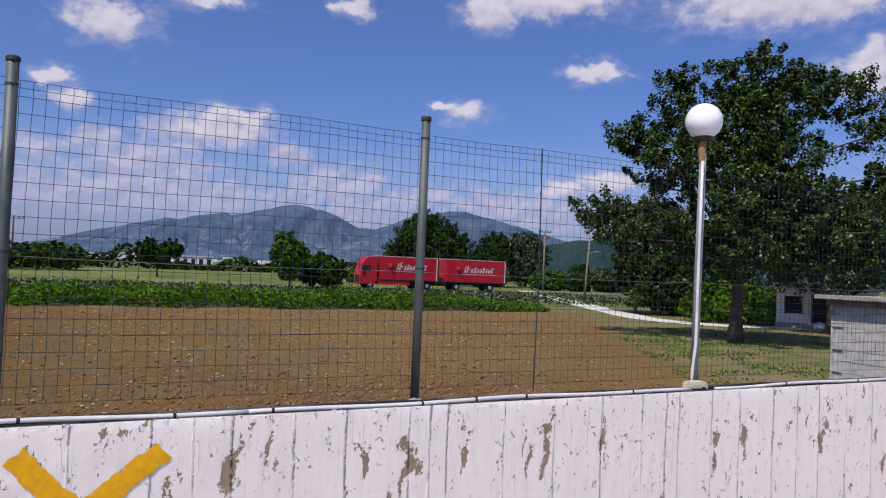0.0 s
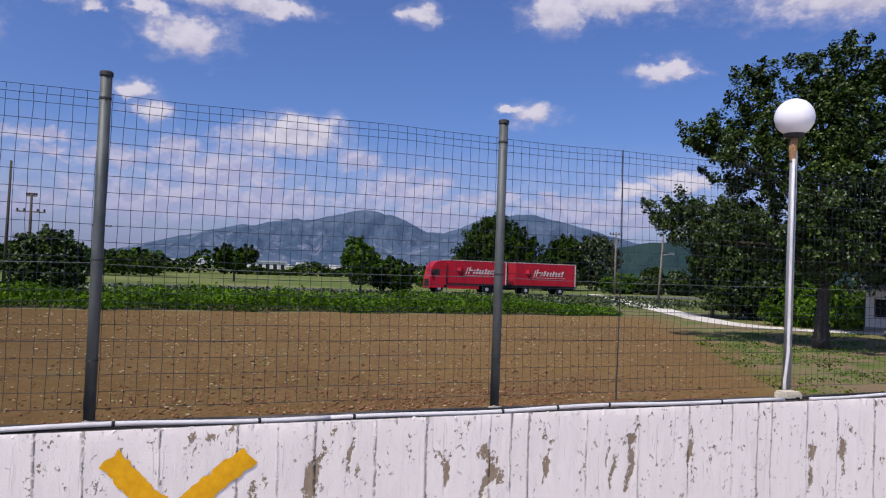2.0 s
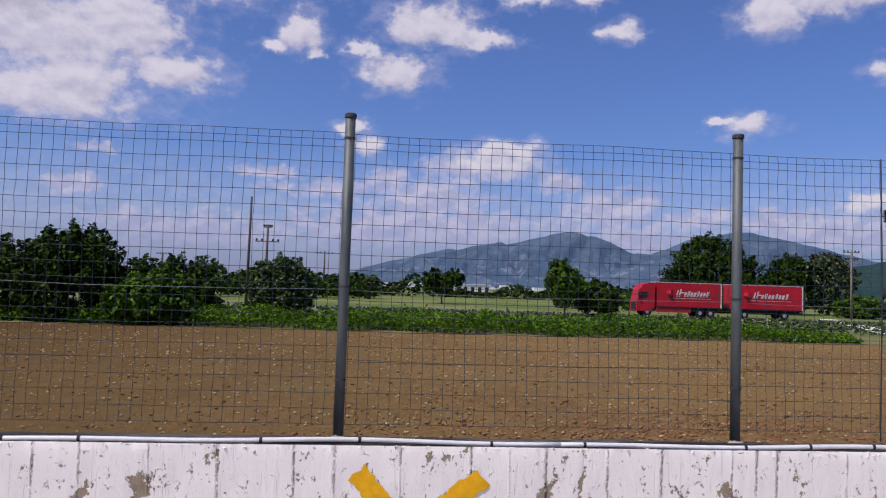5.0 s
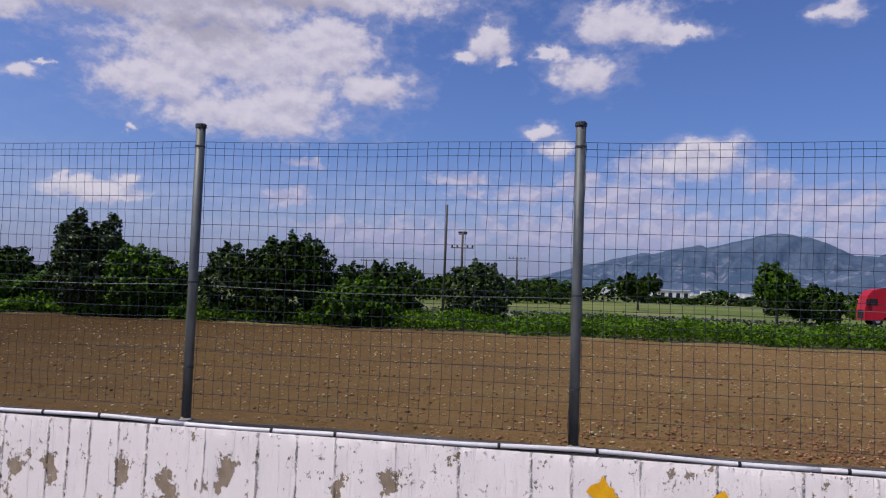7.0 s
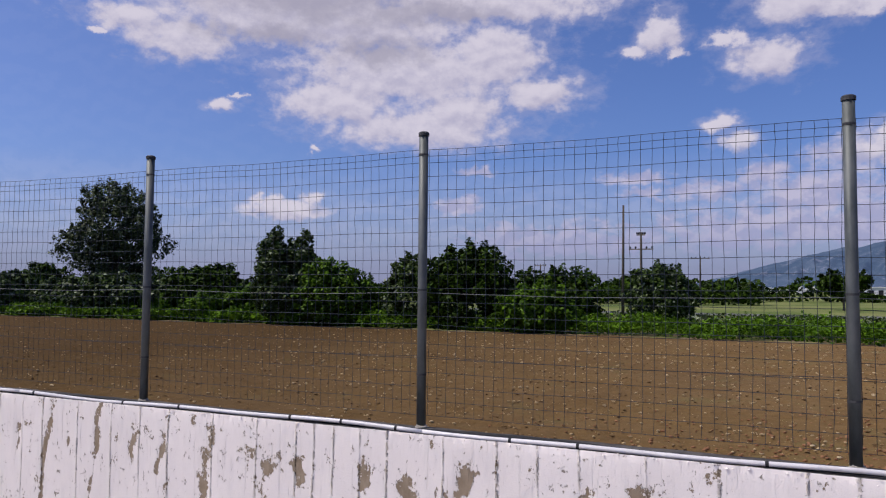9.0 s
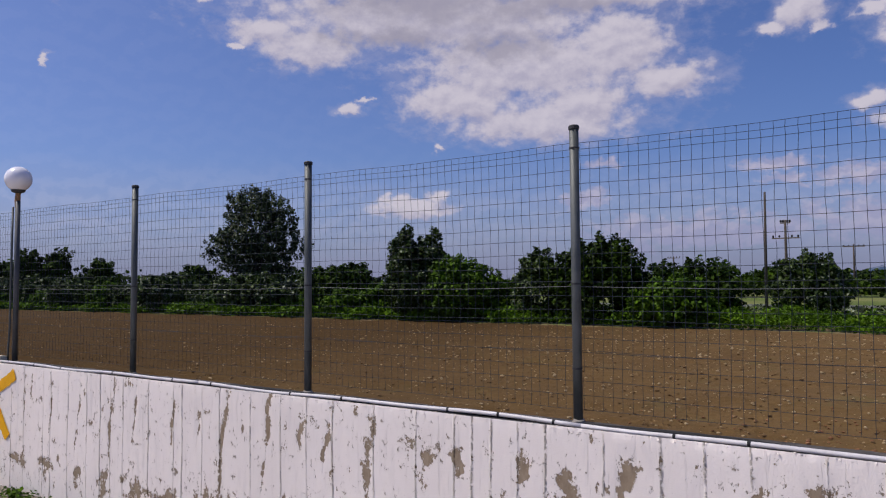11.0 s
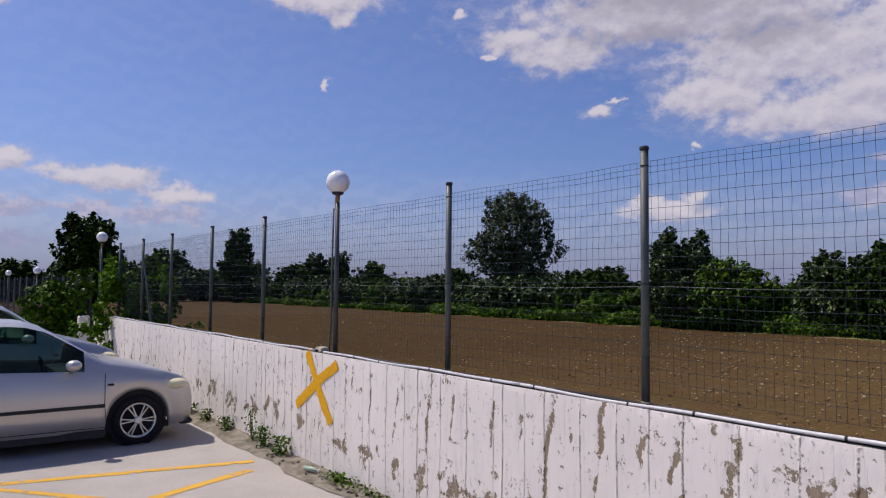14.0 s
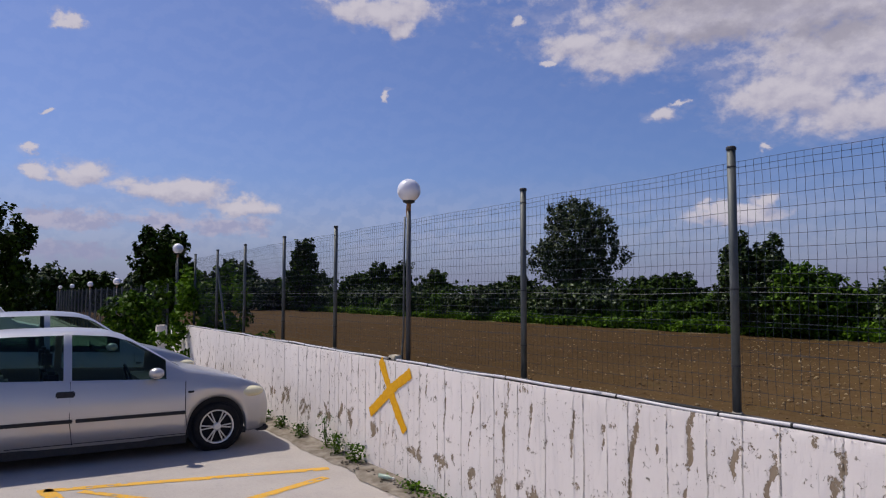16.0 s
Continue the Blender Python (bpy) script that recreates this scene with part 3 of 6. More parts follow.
PATCHES_WEST = [
    (-2.67, 0.9, 0.1, 0.1), (-2.43, 0.93, 0.05, 0.08), (-3.43, 0.92, 0.035, 0.14), (-3.65, 0.95, 0.04, 0.11), (-3.09, 0.78, 0.045, 0.24), (-3.97, 0.9, 0.03, 0.3),
    (-4.99, 0.89, 0.025, 0.15), (-4.69, 0.88, 0.025, 0.12), (-4.43, 0.72, 0.03, 0.34), (-6.72, 0.86, 0.02, 0.16), (-6.27, 0.87, 0.02, 0.14), (-5.81, 0.74, 0.03, 0.28),
    (-5.47, 0.9, 0.02, 0.18),
]
PATCHES_FOOT = [
    (-7.27, 0.33, 0.16, 0.06), (-6.79, 0.32, 0.12, 0.06), (-6.31, 0.32, 0.09, 0.08), (-5.91, 0.29, 0.12, 0.09), (-5.46, 0.3, 0.22, 0.08), (-5.09, 0.28, 0.12, 0.1),
    (-4.49, 0.34, 0.2, 0.11), (-3.9, 0.32, 0.12, 0.13), (-3.3, 0.36, 0.14, 0.09), (-8.2, 0.4, 0.1, 0.09), (-8.8, 0.42, 0.08, 0.12), (-9.5, 0.4, 0.1, 0.12),
    (-10.3, 0.38, 0.09, 0.12),
]


def build_wall():
    rng = np.random.default_rng(4)
    x0, x1 = -19.1, 14.0
    boards, x = [], x0
    while x < x1:
        boards.append((x, rng.uniform(0.10, 0.36), rng.uniform(0.35, 1.0)))
        x += boards[-1][1]
    xs = np.arange(x0, x1 + 0.01, 0.011)
    near = [b[0] + o for b in boards for o in (-0.009, -0.005, -0.002, 0.001, 0.005, 0.009)]
    xs = np.unique(np.round(np.clip(np.concatenate([xs, near]), x0, x1), 4))
    zs = np.concatenate([np.arange(-0.02, 1.16, 0.03), [1.165, 1.18, WALL_TOP]])
    X, Z = np.meshgrid(xs, zs, indexing="ij")
    seam, lift = np.zeros_like(X), np.zeros_like(X)
    for x, wide, strength in boards:
        d = np.abs(X - x - 0.003 * np.sin(Z * 9 + x))
        bead = np.exp(-((d / 0.0042) ** 2))
        run = np.clip(0.6 + 0.9 * np.sin(Z * 5.3 + x * 17) * np.sin(Z * 2.1 + x * 5) + 0.5 * np.sin(Z * 37 + x * 29), 0.1, 1)
        seam = np.maximum(seam, bead * strength * run)
        inside = (X >= x) & (X < x + wide)
        lift += inside * rng.normal(0, 0.0009) + bead * 0.0046 * strength * (0.4 + 0.9 * np.sin(Z * 61 + x * 11) * np.sin(Z * 23 + x))
    peel = np.zeros_like(X)
    more = [(rng.uniform(x0, x1), rng.uniform(0.35, 1.05), rng.uniform(0.008, 0.022), rng.uniform(0.02, 0.12)) for _ in range(80)]
    more += [(rng.uniform(x0, -9), rng.uniform(0.3, 0.5), rng.uniform(0.03, 0.1), rng.uniform(0.05, 0.12)) for _ in range(24)]
    for a, b, w, h in PATCHES_EAST + PATCHES_WEST + PATCHES_FOOT + more:
        run = np.clip(1 + 0.45 * (Z - b) / h, 0.45, 1.4)
        bend = 0.12 * (Z - b) + 0.35 * w * np.sin((Z - b) * 3.4 / h + a * 9)
        r = np.sqrt(((X - a - bend) / (0.55 * w * run)) ** 2 + ((Z - b) / (0.9 * h)) ** 2)
        peel = np.maximum(peel, np.clip(1.05 - 0.52 * r, 0, 1))
    lift += 0.0012 * fbm(X * 4, Z * 3, 1.0) + 0.0010 * fbm(X * 19, Z * 15, 2.0, 3)
    rim = np.clip((Z - 1.12) / 0.07, 0, 1)
    Y = WALL_Y - lift + peel * 0.003 + rim**3 * 0.005 * (1 + 0.8 * fbm(X * 31, Z * 2, 3.0, 3))
    V = [np.stack([X, Y, Z], -1).reshape(-1, 3)]
    F = [grid_faces(len(xs), len(zs))]
    # top and back
    n = len(zs)
    base = len(V[0])
    TX, TY = np.meshgrid(xs, np.array([3.42, 3.45, 3.53, 3.60]), indexing="ij")
    TY[:, 0] = Y[:, -1]
    TZ = WALL_TOP + 0.002 * fbm(TX * 6, TY * 9, 6.0)
    TZ[:, 0] = WALL_TOP
    V.append(np.stack([TX, TY, TZ], -1).reshape(-1, 3))
    F.append(grid_faces(len(xs), 4) + base)
    i = np.arange(len(xs) - 1)
    b2 = base + len(xs) * 4
    V.append(np.stack([xs, np.full_like(xs, 3.61), np.full_like(xs, FIELD - 0.1)], 1))
    F.append(np.stack([base + i * 4 + 3, base + (i + 1) * 4 + 3, b2 + i + 1, b2 + i], 1))
    ob = mesh_from("wall_north", np.concatenate(V), np.concatenate(F), [M_WALL, M_WALLTOP], True)
    slots = np.zeros(len(ob.data.polygons), np.int32)
    slots[len(F[0]):len(F[0]) + len(F[1])] = 1
    ob.data.polygons.foreach_set("material_index", slots)
    tagged(ob, "low whitewashed concrete wall with peeling paint and board marks", "wall", kind="structure")
    for nm, arr in (("peel", peel), ("seam", seam)):
        at = ob.data.attributes.new(nm, "FLOAT", "POINT")
        full = np.zeros(len(ob.data.vertices), np.float32)
        full[:base] = arr.ravel()
        at.data.foreach_set("value", full)
    end = obj("wall_end", box(-19.5, -19.3, 3.12, 3.36, -0.05, 1.14, bevel=0.02), M_WALL)
    tagged(end, "whitewashed concrete pier ending the low wall", "wall", kind="structure")
    low = obj("kerb", box(-75, -19.5, 3.38, 3.62, FIELD - 0.1, 0.12, bevel=0.02), M_CEMENT)
    tagged(low, "low cement kerb under the far fence", "kerb", kind="structure")


build_wall()


def paint_stroke(name, ends, width, seed, parent):
    """One brush stroke on the wall, with rough edges, from (x, z) to (x, z)."""
    rng = np.random.default_rng(seed)
    (ax, az_), (bx, bz) = ends
    n = 110
    t = np.linspace(0, 1, n)
    d = np.array([bx - ax, bz - az_])
    d = d / np.hypot(*d)
    q = np.array([-d[1], d[0]])
    pts = np.stack([ax + (bx - ax) * t, az_ + (bz - az_) * t], 1) + q * (0.012 * np.sin(t * 5 + seed))[:, None]
    hw = width / 2 * (1 + 0.06 * np.sin(t * 9 + seed))
    soften = lambda v: np.convolve(v, np.ones(4) / 2.4, "same")
    e1, e2 = hw + soften(rng.normal(0, 0.0045, n)), hw + soften(rng.normal(0, 0.0045, n))
    rows = np.stack([pts + q * e1[:, None], pts + q * (hw * 0.4)[:, None], pts - q * (hw * 0.4)[:, None], pts - q * e2[:, None]], 1)
    rows[0] -= d * rng.uniform(0, 0.02, (4, 1))
    y = np.full(rows.shape[:2], WALL_Y - 0.0065 - 0.0015 * (seed % 2))
    y[:, 0] = y[:, 3] = y[0, 0] + 0.002
    V = np.stack([rows[..., 0], y, rows[..., 1]], -1).reshape(-1, 3)
    ob = mesh_from(name, V, grid_faces(n, 4), [M_YELLOW], True)
    ob.parent = parent
    return ob


def painted_cross(strokes, label, seed):
    r = root("painted_cross", (0, 0, 0), label, "marking", "crosses on the wall")
    for k, (a, b, w) in enumerate(strokes):
        paint_stroke("stroke", (a, b), w, seed + k, r)


painted_cross([((0.345, 1.065), (0.80, 0.60), 0.10), ((0.925, 1.035), (0.36, 0.62), 0.10)], "large ochre yellow cross painted on the white wall", 3)
painted_cross([((-8.03, 1.165), (-7.48, 0.50), 0.118), ((-7.37, 1.10), (-8.28, 0.60), 0.11)], "ochre yellow cross painted under a globe lamp", 8)

# ---- fence ----
PITCH, POST_Y = 2.0, 3.57
POST_X = [9.0, 6.9, 2.24, 0.24, -1.78, -3.75, -5.76, -9.68, -11.66, -13.71, -15.6, -17.5]
POST_TOP, MESH_TOP = 2.765, 2.68


def fence_post(x, fence, base=1.17, top=POST_TOP):
    q = part("post", tube([(x, POST_Y, base), (x, POST_Y, (base + top) / 2), (x, POST_Y, top)], 0.0255, 14), M_POST, fence, smooth=False)
    for p in q.data.polygons:
        p.use_smooth = len(p.vertices) == 4
    part("cap", tube([(x, POST_Y, top - 0.012), (x, POST_Y, top + 0.004), (x, POST_Y, top + 0.010)], [0.030, 0.030, 0.024], 14), M_CAP, q, "dark plastic post cap")
    for z in (top - 0.115, base + (top - base) * 0.47, base + 0.30):
        part("band", tube([(x, POST_Y, z - 0.005), (x, POST_Y, z + 0.005)], 0.0275, 12), M_CAP, q)
    part("foot", tube([(x, POST_Y, base - 0.01), (x + 0.01, POST_Y - 0.01, base + 0.035)], [0.05, 0.028], 9), M_CEMENT, q, "mortar collar")


def wire_panel(x0, x1, fence, seed, z0=1.215, z1=MESH_TOP):
    rng = np.random.default_rng(seed)
    y = POST_Y + 0.03
    zs = [z1, z1 - 0.035, z1 - 0.072]
    while zs[-1] > z0 + 0.06:
        zs.append(zs[-1] - 0.0755)
    zs = np.array(zs)
    n = max(2, round((x1 - x0) / 0.0525))
    xs = x0 + (np.arange(n) + 0.5) * (x1 - x0) / n
    sag = lambda x, z: 0.003 * np.sin(x * 3.1 + seed) * (z - z0) + 0.0015 * np.sin(x * 9 + z * 7)
    V, F = [], []

    def strand(P, r):
        k = len(P)
        b = sum(len(v) for v in V)
        off = np.array([(r, 0, 0), (0, r, 0), (-r, 0, 0), (0, -r, 0)]) if abs(P[-1][2] - P[0][2]) > 0.5 else np.array([(0, r, 0), (0, 0, r), (0, -r, 0), (0, 0, -r)])
        V.append((P[:, None, :] + off[None]).reshape(-1, 3))
        i = np.arange(k - 1)[:, None] * 4
        j = np.arange(4)[None]
        F.append((b + np.stack([i + j, i + (j + 1) % 4, i + 4 + (j + 1) % 4, i + 4 + j], -1)).reshape(-1, 4))

    for x in xs:
        wob = rng.normal(0, 0.0013, len(zs))
        strand(np.stack([x + wob + 0.004 * np.sin(zs * 5 + x), np.full(len(zs), y) + 0.003 * np.sin(zs * 40), zs + sag(x, zs)], 1), 0.0012)
    xx = np.linspace(x0, x1, 25)
    for k, z in enumerate(zs):
        strand(np.stack([xx, np.full(25, y + 0.002), z + sag(xx, z)], 1), 0.0013)
    ob = mesh_from("wire_mesh", np.concatenate(V), np.concatenate(F), [M_WIRE])
    ob.parent = fence
    ob["label"] = "welded wire netting"
    zl = z0 + (z1 - z0) * 0.47
    for k, z in enumerate((zl, zl - 0.17, zl - 0.34)):
        pts = [(x, y - 0.006, z - 0.012 * math.sin(math.pi * (x - x0) / (x1 - x0)) + sag(x, z)) for x in np.linspace(x0, x1, 9)]
        part("line_wire", tube(pts, 0.0017 if k == 0 else 0.0013, 5), M_LINE if k == 0 else M_WIRE, fence)


def build_fence():
    fence = root("wire_fence", (0, 0, 0), "welded wire fence on grey steel posts along the white wall", "fence")
    for x in POST_X:
        fence_post(x, fence)
    stops = sorted(POST_X + [4.37, -7.74])
    for k, (a, b) in enumerate(zip(stops, stops[1:])):
        wire_panel(a, b, fence, k)
    part("joint_rod", tube([(3.05, POST_Y + 0.03, 1.2), (3.06, POST_Y + 0.03, 2.0), (3.05, POST_Y + 0.03, 2.69)], 0.0035, 6), M_WIRE, fence, "thin rod joining two nettings")
    part("brace", tube([(-15.65, POST_Y, 2.55), (-15.1, POST_Y + 0.05, 1.18)], 0.02, 8), M_POST, fence, "slanting brace")
    far = root("wire_fence", (0, 0, 0), "distant wire fence of grey posts beyond the wall", "fence")
    x = -20.5
    k = 50
    while x > -62:
        part("post", tube([(x, POST_Y, 0.05), (x, POST_Y, 2.15)], 0.03, 8), M_POST, far)
        wire_panel(x - 2.0, x, far, k, 0.2, 2.08)
        x -= 2.0
        k += 1


build_fence()


# ---- conduit on the wall top ----
def build_conduit():
    rng = np.random.default_rng(9)

    def at(x):
        return Vector((x, 3.424 + 0.005 * math.sin(x * 1.7), WALL_TOP + 0.014 + 0.005 * math.sin(x * 2.3 + 1) + 0.004 * math.sin(x * 5.1)))

    c = root("conduit", (0, 0, 0), "white plastic cable conduit clipped along the wall top", "conduit")
    stops = [14, 4.40, 4.18, 1.3, -1.7, -4.7, -7.70, -7.92, -10.8, -13.8, -16.8, -19.1]
    for a, b in zip(stops, stops[1:]):
        if abs(a - b) < 0.5:
            continue
        pts = [at(x) for x in np.arange(b, a, 0.12)] + [at(a)]
        part("pipe", tube(pts, 0.0112, 10), M_PIPE, c, smooth=True)
    x = 13.6
    while x > -19:
        p, q = at(x), at(x + 0.014)
        part("clip", tube([p, q], 0.0126, 10), M_BLACK, c, "black clip")
        x -= rng.choice([0.33, 0.45, 0.62, 0.8])
    cab = root("cable", (0, 0, 0), "thin black cable lying behind the white conduit", "cable")
    pts = [(x, 3.452 + 0.010 * math.sin(x * 2.9), WALL_TOP + 0.010 + 0.006 * math.sin(x * 4.2)) for x in np.arange(-19, 14, 0.15)]
    part("strand", tube(pts, 0.013, 6), M_BLACK, cab, smooth=True)


build_conduit()


# ---- globe lamps ----
def sphere(c, r, seg=32, flat=1.0):
    bm = bmesh.new()
    bmesh.ops.create_uvsphere(bm, u_segments=seg, v_segments=seg // 2, radius=r, matrix=Matrix.Translation(c) @ Matrix.Diagonal((1, 1, flat, 1)))
    return bm


def globe_lamp(x, y, base, collar, pole_mat, label, box_at=None, lean=0.0, side_pipe=True):
    r = root("globe_lamp", (x, y, base), label, "street lamp", "globe lamps on the wall")
    h = collar - base
    pole = part("pole", tube([(-lean, 0, 0), (-lean * 0.5, 0, h * 0.5), (0, 0, h - 0.10)], [0.026, 0.025, 0.023], 14), pole_mat, r)
    for p in pole.data.polygons:
        p.use_smooth = len(p.vertices) == 4
    part("collar", tube([(0, 0, h - 0.02), (0, 0, h - 0.005), (0, 0, h + 0.012), (0, 0, h + 0.02)], [0.03, 0.062, 0.066, 0.05], 20), M_CAP, r, "dark globe collar")
    part("bracket", tube([(-0.012, -0.004, h - 0.17), (-0.01, 0, h - 0.09), (0, 0, h - 0.02)], [0.019, 0.027, 0.024], 10), M_RUST, r, "rusty pole head")
    part("globe", sphere((0, 0, h + 0.122), 0.125), M_GLOBE, r, "white opal globe", smooth=True)
    if side_pipe:
        part("cable_pipe", tube([(-0.075, -0.03, 0.0), (-0.07, -0.032, 0.12), (-0.045, -0.032, 0.3), (-0.04, -0.032, h * 0.6), (-0.032, -0.03, h - 0.16)], 0.0105, 8), M_PIPE if pole_mat is M_LAMP else M_POST, r, "thin cable pipe", smooth=True)
    if box_at is not None:
        part("junction_box", box(box_at - 0.075, box_at + 0.075, -0.13, -0.03, 0.0, 0.055, bevel=0.012), M_CREAM, r, "mortared junction box")


globe_lamp(4.37, POST_Y, 1.185, 2.905, M_LAMP, "globe lamp on a pale metal pole fixed to the wall", -0.09, 0.02)
globe_lamp(-7.73, POST_Y, 1.185, 2.875, M_LAMP_DARK, "globe lamp on a dark grey pole above a yellow cross", -0.14, 0.0)
globe_lamp(-19.36, POST_Y, 1.1, 2.87, M_LAMP_DARK, "globe lamp at the overgrown end of the wall", None)
for lx in (-28.7, -37.4, -46.8, -56.0):
    globe_lamp(lx, POST_Y - 0.15, 0.0, 2.2, M_LAMP_DARK, "distant globe lamp by the far fence", None, 0.0, False)


# ---- plants ----
def clumps(rng, blobs, n_clump, per, spread, hollow=0.55):
    """Leaf places: sprays near the skins of ellipsoid blobs (x, y, z, rx, ry, rz), drawn out outwards and up."""
    B = np.array(blobs, float)
    wt = (B[:, 3] * B[:, 4] * B[:, 5]) ** 0.67
    pick = rng.choice(len(B), n_clump, p=wt / wt.sum())
    d = rng.normal(size=(n_clump, 3))
    d /= np.linalg.norm(d, axis=1, keepdims=True)
    rad = hollow + (1.08 - hollow) * rng.random((n_clump, 1)) ** 0.6
    c = B[pick, :3] + d * B[pick, 3:] * rad
    n = rng.poisson(per, n_clump)
    cc = np.repeat(c, n, axis=0)
    axis = d + np.array([0, 0, 0.9]) + rng.normal(size=d.shape) * 0.35
    axis /= np.linalg.norm(axis, axis=1, keepdims=True)
    axis, out = np.repeat(axis, n, axis=0), np.repeat(d, n, axis=0)
    sp = np.repeat(spread * rng.uniform(0.5, 1.3, n_clump), n)[:, None]
    # a spray is wide at its foot and runs out to a tip
    t = rng.random((len(cc), 1)) ** 0.8
    round_ = np.clip(rng.normal(size=(len(cc), 3)), -1.7, 1.7) * (1.0 - 0.75 * t)
    pts = cc + (round_ * 0.85 + axis * (t * 2.3 - 0.7)) * sp
    face = out + round_ * 0.5
    return c, pts, face / np.linalg.norm(face, axis=1, keepdims=True)


def plant(name, at, blobs, label, category, mat, seed, n_clump=200, per=40, spread=0.35, leaf=0.2, trunk=None, limbs=14, group="", hollow=0.5):
    """A tree or shrub: tapered trunk, limbs into the crown, and a crown of many leaves."""
    rng = np.random.default_rng(seed)
    r = root(name, Matrix.Translation(at) @ Matrix.Rotation(math.atan2(-at[0], at[1]), 4, "Z"), label, category, group)
    low = min(b[2] - b[5] for b in blobs)
    high = max(b[2] + b[5] * 0.6 for b in blobs)
    tr = trunk or 0.06
    bm = bmesh.new()
    n = 8
    tops = [(0.10 * math.sin(k * 1.3 + seed) * k / n * 2, 0.10 * math.cos(k * 1.1 + seed) * k / n * 2, -0.15 + (high * 0.8 + 0.15) * k / n) for k in range(n + 1)]
    add_tube(bm, tops, [tr * (1.35 if k == 0 else 1.0 - 0.85 * k / n) for k in range(n + 1)], 9)
    part("trunk", bm, M_BARK, r, smooth=True)
    c, pts, face = clumps(rng, blobs, n_clump, per, spread, hollow)
    bm = bmesh.new()
    for k in range(limbs):
        if limbs > 8 and k:
            part("limb", bm, M_BARK, r)
            bm = bmesh.new()
        tgt = Vector(c[rng.integers(len(c))])
        h0 = max(0.25 * high, min(high * 0.75, tgt.z * rng.uniform(0.35, 0.75)))
        f = (h0 + 0.15) / (high * 0.8 + 0.15) * n
        k0 = min(n - 1, int(f))
        s = Vector(tops[k0]).lerp(Vector(tops[k0 + 1]), min(1, f - k0))
        mid = s.lerp(tgt, 0.5) + Vector((0, 0, 0.12 * (tgt - s).length))
        rr = tr * 0.42 * (1 - 0.5 * h0 / high)
        add_tube(bm, [s, s.lerp(mid, 0.5), mid, mid.lerp(tgt, 0.55), tgt], [rr, rr * 0.8, rr * 0.6, rr * 0.4, rr * 0.12], 5)
    part("limb" if limbs > 8 else "branching", bm, M_BARK, r)
    keep = pts[:, 2] > 0.02
    v, f = leaves(rng, pts[keep], leaf, 0.1, face[keep])
    crown = mesh_from("crown", v, f, [mat])
    crown.parent = r
    return r


# large poplar beside the field
plant("poplar_tree", (26.9, 22.8, FIELD), [
    (0.2, 0, 7.2, 3.6, 3.4, 3.4), (-3.0, 0, 8.7, 2.1, 2.0, 2.4), (-4.9, 0, 9.3, 0.9, 1.0, 0.9), (-2.9, 0, 11.2, 1.1, 1.1, 1.3), (-0.8, 0, 11.4, 1.2, 1.2, 1.5),
    (1.0, 0, 11.4, 1.5, 1.7, 1.9), (2.6, 0, 11.2, 1.1, 1.2, 1.2), (4.1, 0, 10.9, 1.1, 1.3, 1.2), (5.1, 0, 9.4, 0.9, 1.1, 1.0), (6.1, 0, 7.6, 1.0, 1.1, 1.1),
    (0.3, -1.6, 7.6, 2.6, 1.6, 2.4), (0.8, -1.0, 9.6, 1.8, 1.4, 1.8), (-6.4, 0, 5.8, 1.2, 1.2, 0.7), (-4.2, 0, 5.4, 1.9, 2.2, 1.7), (3.6, 0, 5.6, 3.0, 3.2, 2.0), (0.5, -0.5, 4.6, 4.0, 3.2, 1.7), (5.8, 0, 4.8, 2.2, 2.2, 1.8)],
    "large leafy poplar with a stout grey trunk beside the field", "tree", M_LEAF, 11, 1250, 120, 0.30, 0.125, 0.30, 46, hollow=0.25)
plant("poplar_tree", (38.8, 26.6, FIELD), [(0, 0, 4.9, 4.0, 3.6, 2.4), (-2.4, 0.5, 4.4, 2.6, 2.6, 1.6), (2, 0, 6.2, 2.8, 2.6, 1.9), (-1, 0, 6.8, 2.2, 2.2, 1.4)],
      "broad leafy tree shading the small white house", "tree", M_LEAF_PALE, 12, 420, 45, 0.45, 0.22, 0.25, 24)
plant("poplar_tree", (38.2, 42, FIELD), [(0.4, 0, 4.2, 2.2, 2.3, 3.0), (-1.6, 0, 6.9, 2.2, 1.9, 1.5), (1.6, 0, 3.0, 2.4, 2.2, 2.2), (1.0, 0, 6.4, 1.9, 1.8, 1.9), (1.4, 0, 2.0, 2.0, 2.0, 1.6)],
      "medium leafy tree beside the gravel track", "tree", M_LEAF, 13, 420, 46, 0.35, 0.22, 0.13, 16)
plant("shrub", (43, 38, FIELD), [(0, 0, 1.3, 4.5, 2.0, 1.3), (4, 0, 1.4, 3, 2, 1.4)], "bright green bramble thicket by the track", "shrub", M_WEED, 14, 240, 45, 0.3, 0.22)
plant("shrub", (38.4, 34.5, FIELD), [(0, 0, 0.8, 2.2, 1.2, 0.9), (2.6, -0.4, 0.8, 2.2, 1.2, 0.9)], "bright green bramble thicket by the track", "shrub", M_WEED, 15, 160, 45, 0.25, 0.2)
plant("tree", (41.5, 41, FIELD), [(0, 0, 3.4, 3.8, 2.4, 3.2), (-2.2, 0, 4.6, 2.2, 2, 2.4), (2.6, 0, 4.2, 2.6, 2.2, 3.2), (0.6, 0, 1.4, 4.4, 2, 1.4)],
      "dark dense tree behind the large poplar", "tree", M_LEAF_DARK, 16, 460, 48, 0.34, 0.24, 0.16, 12)
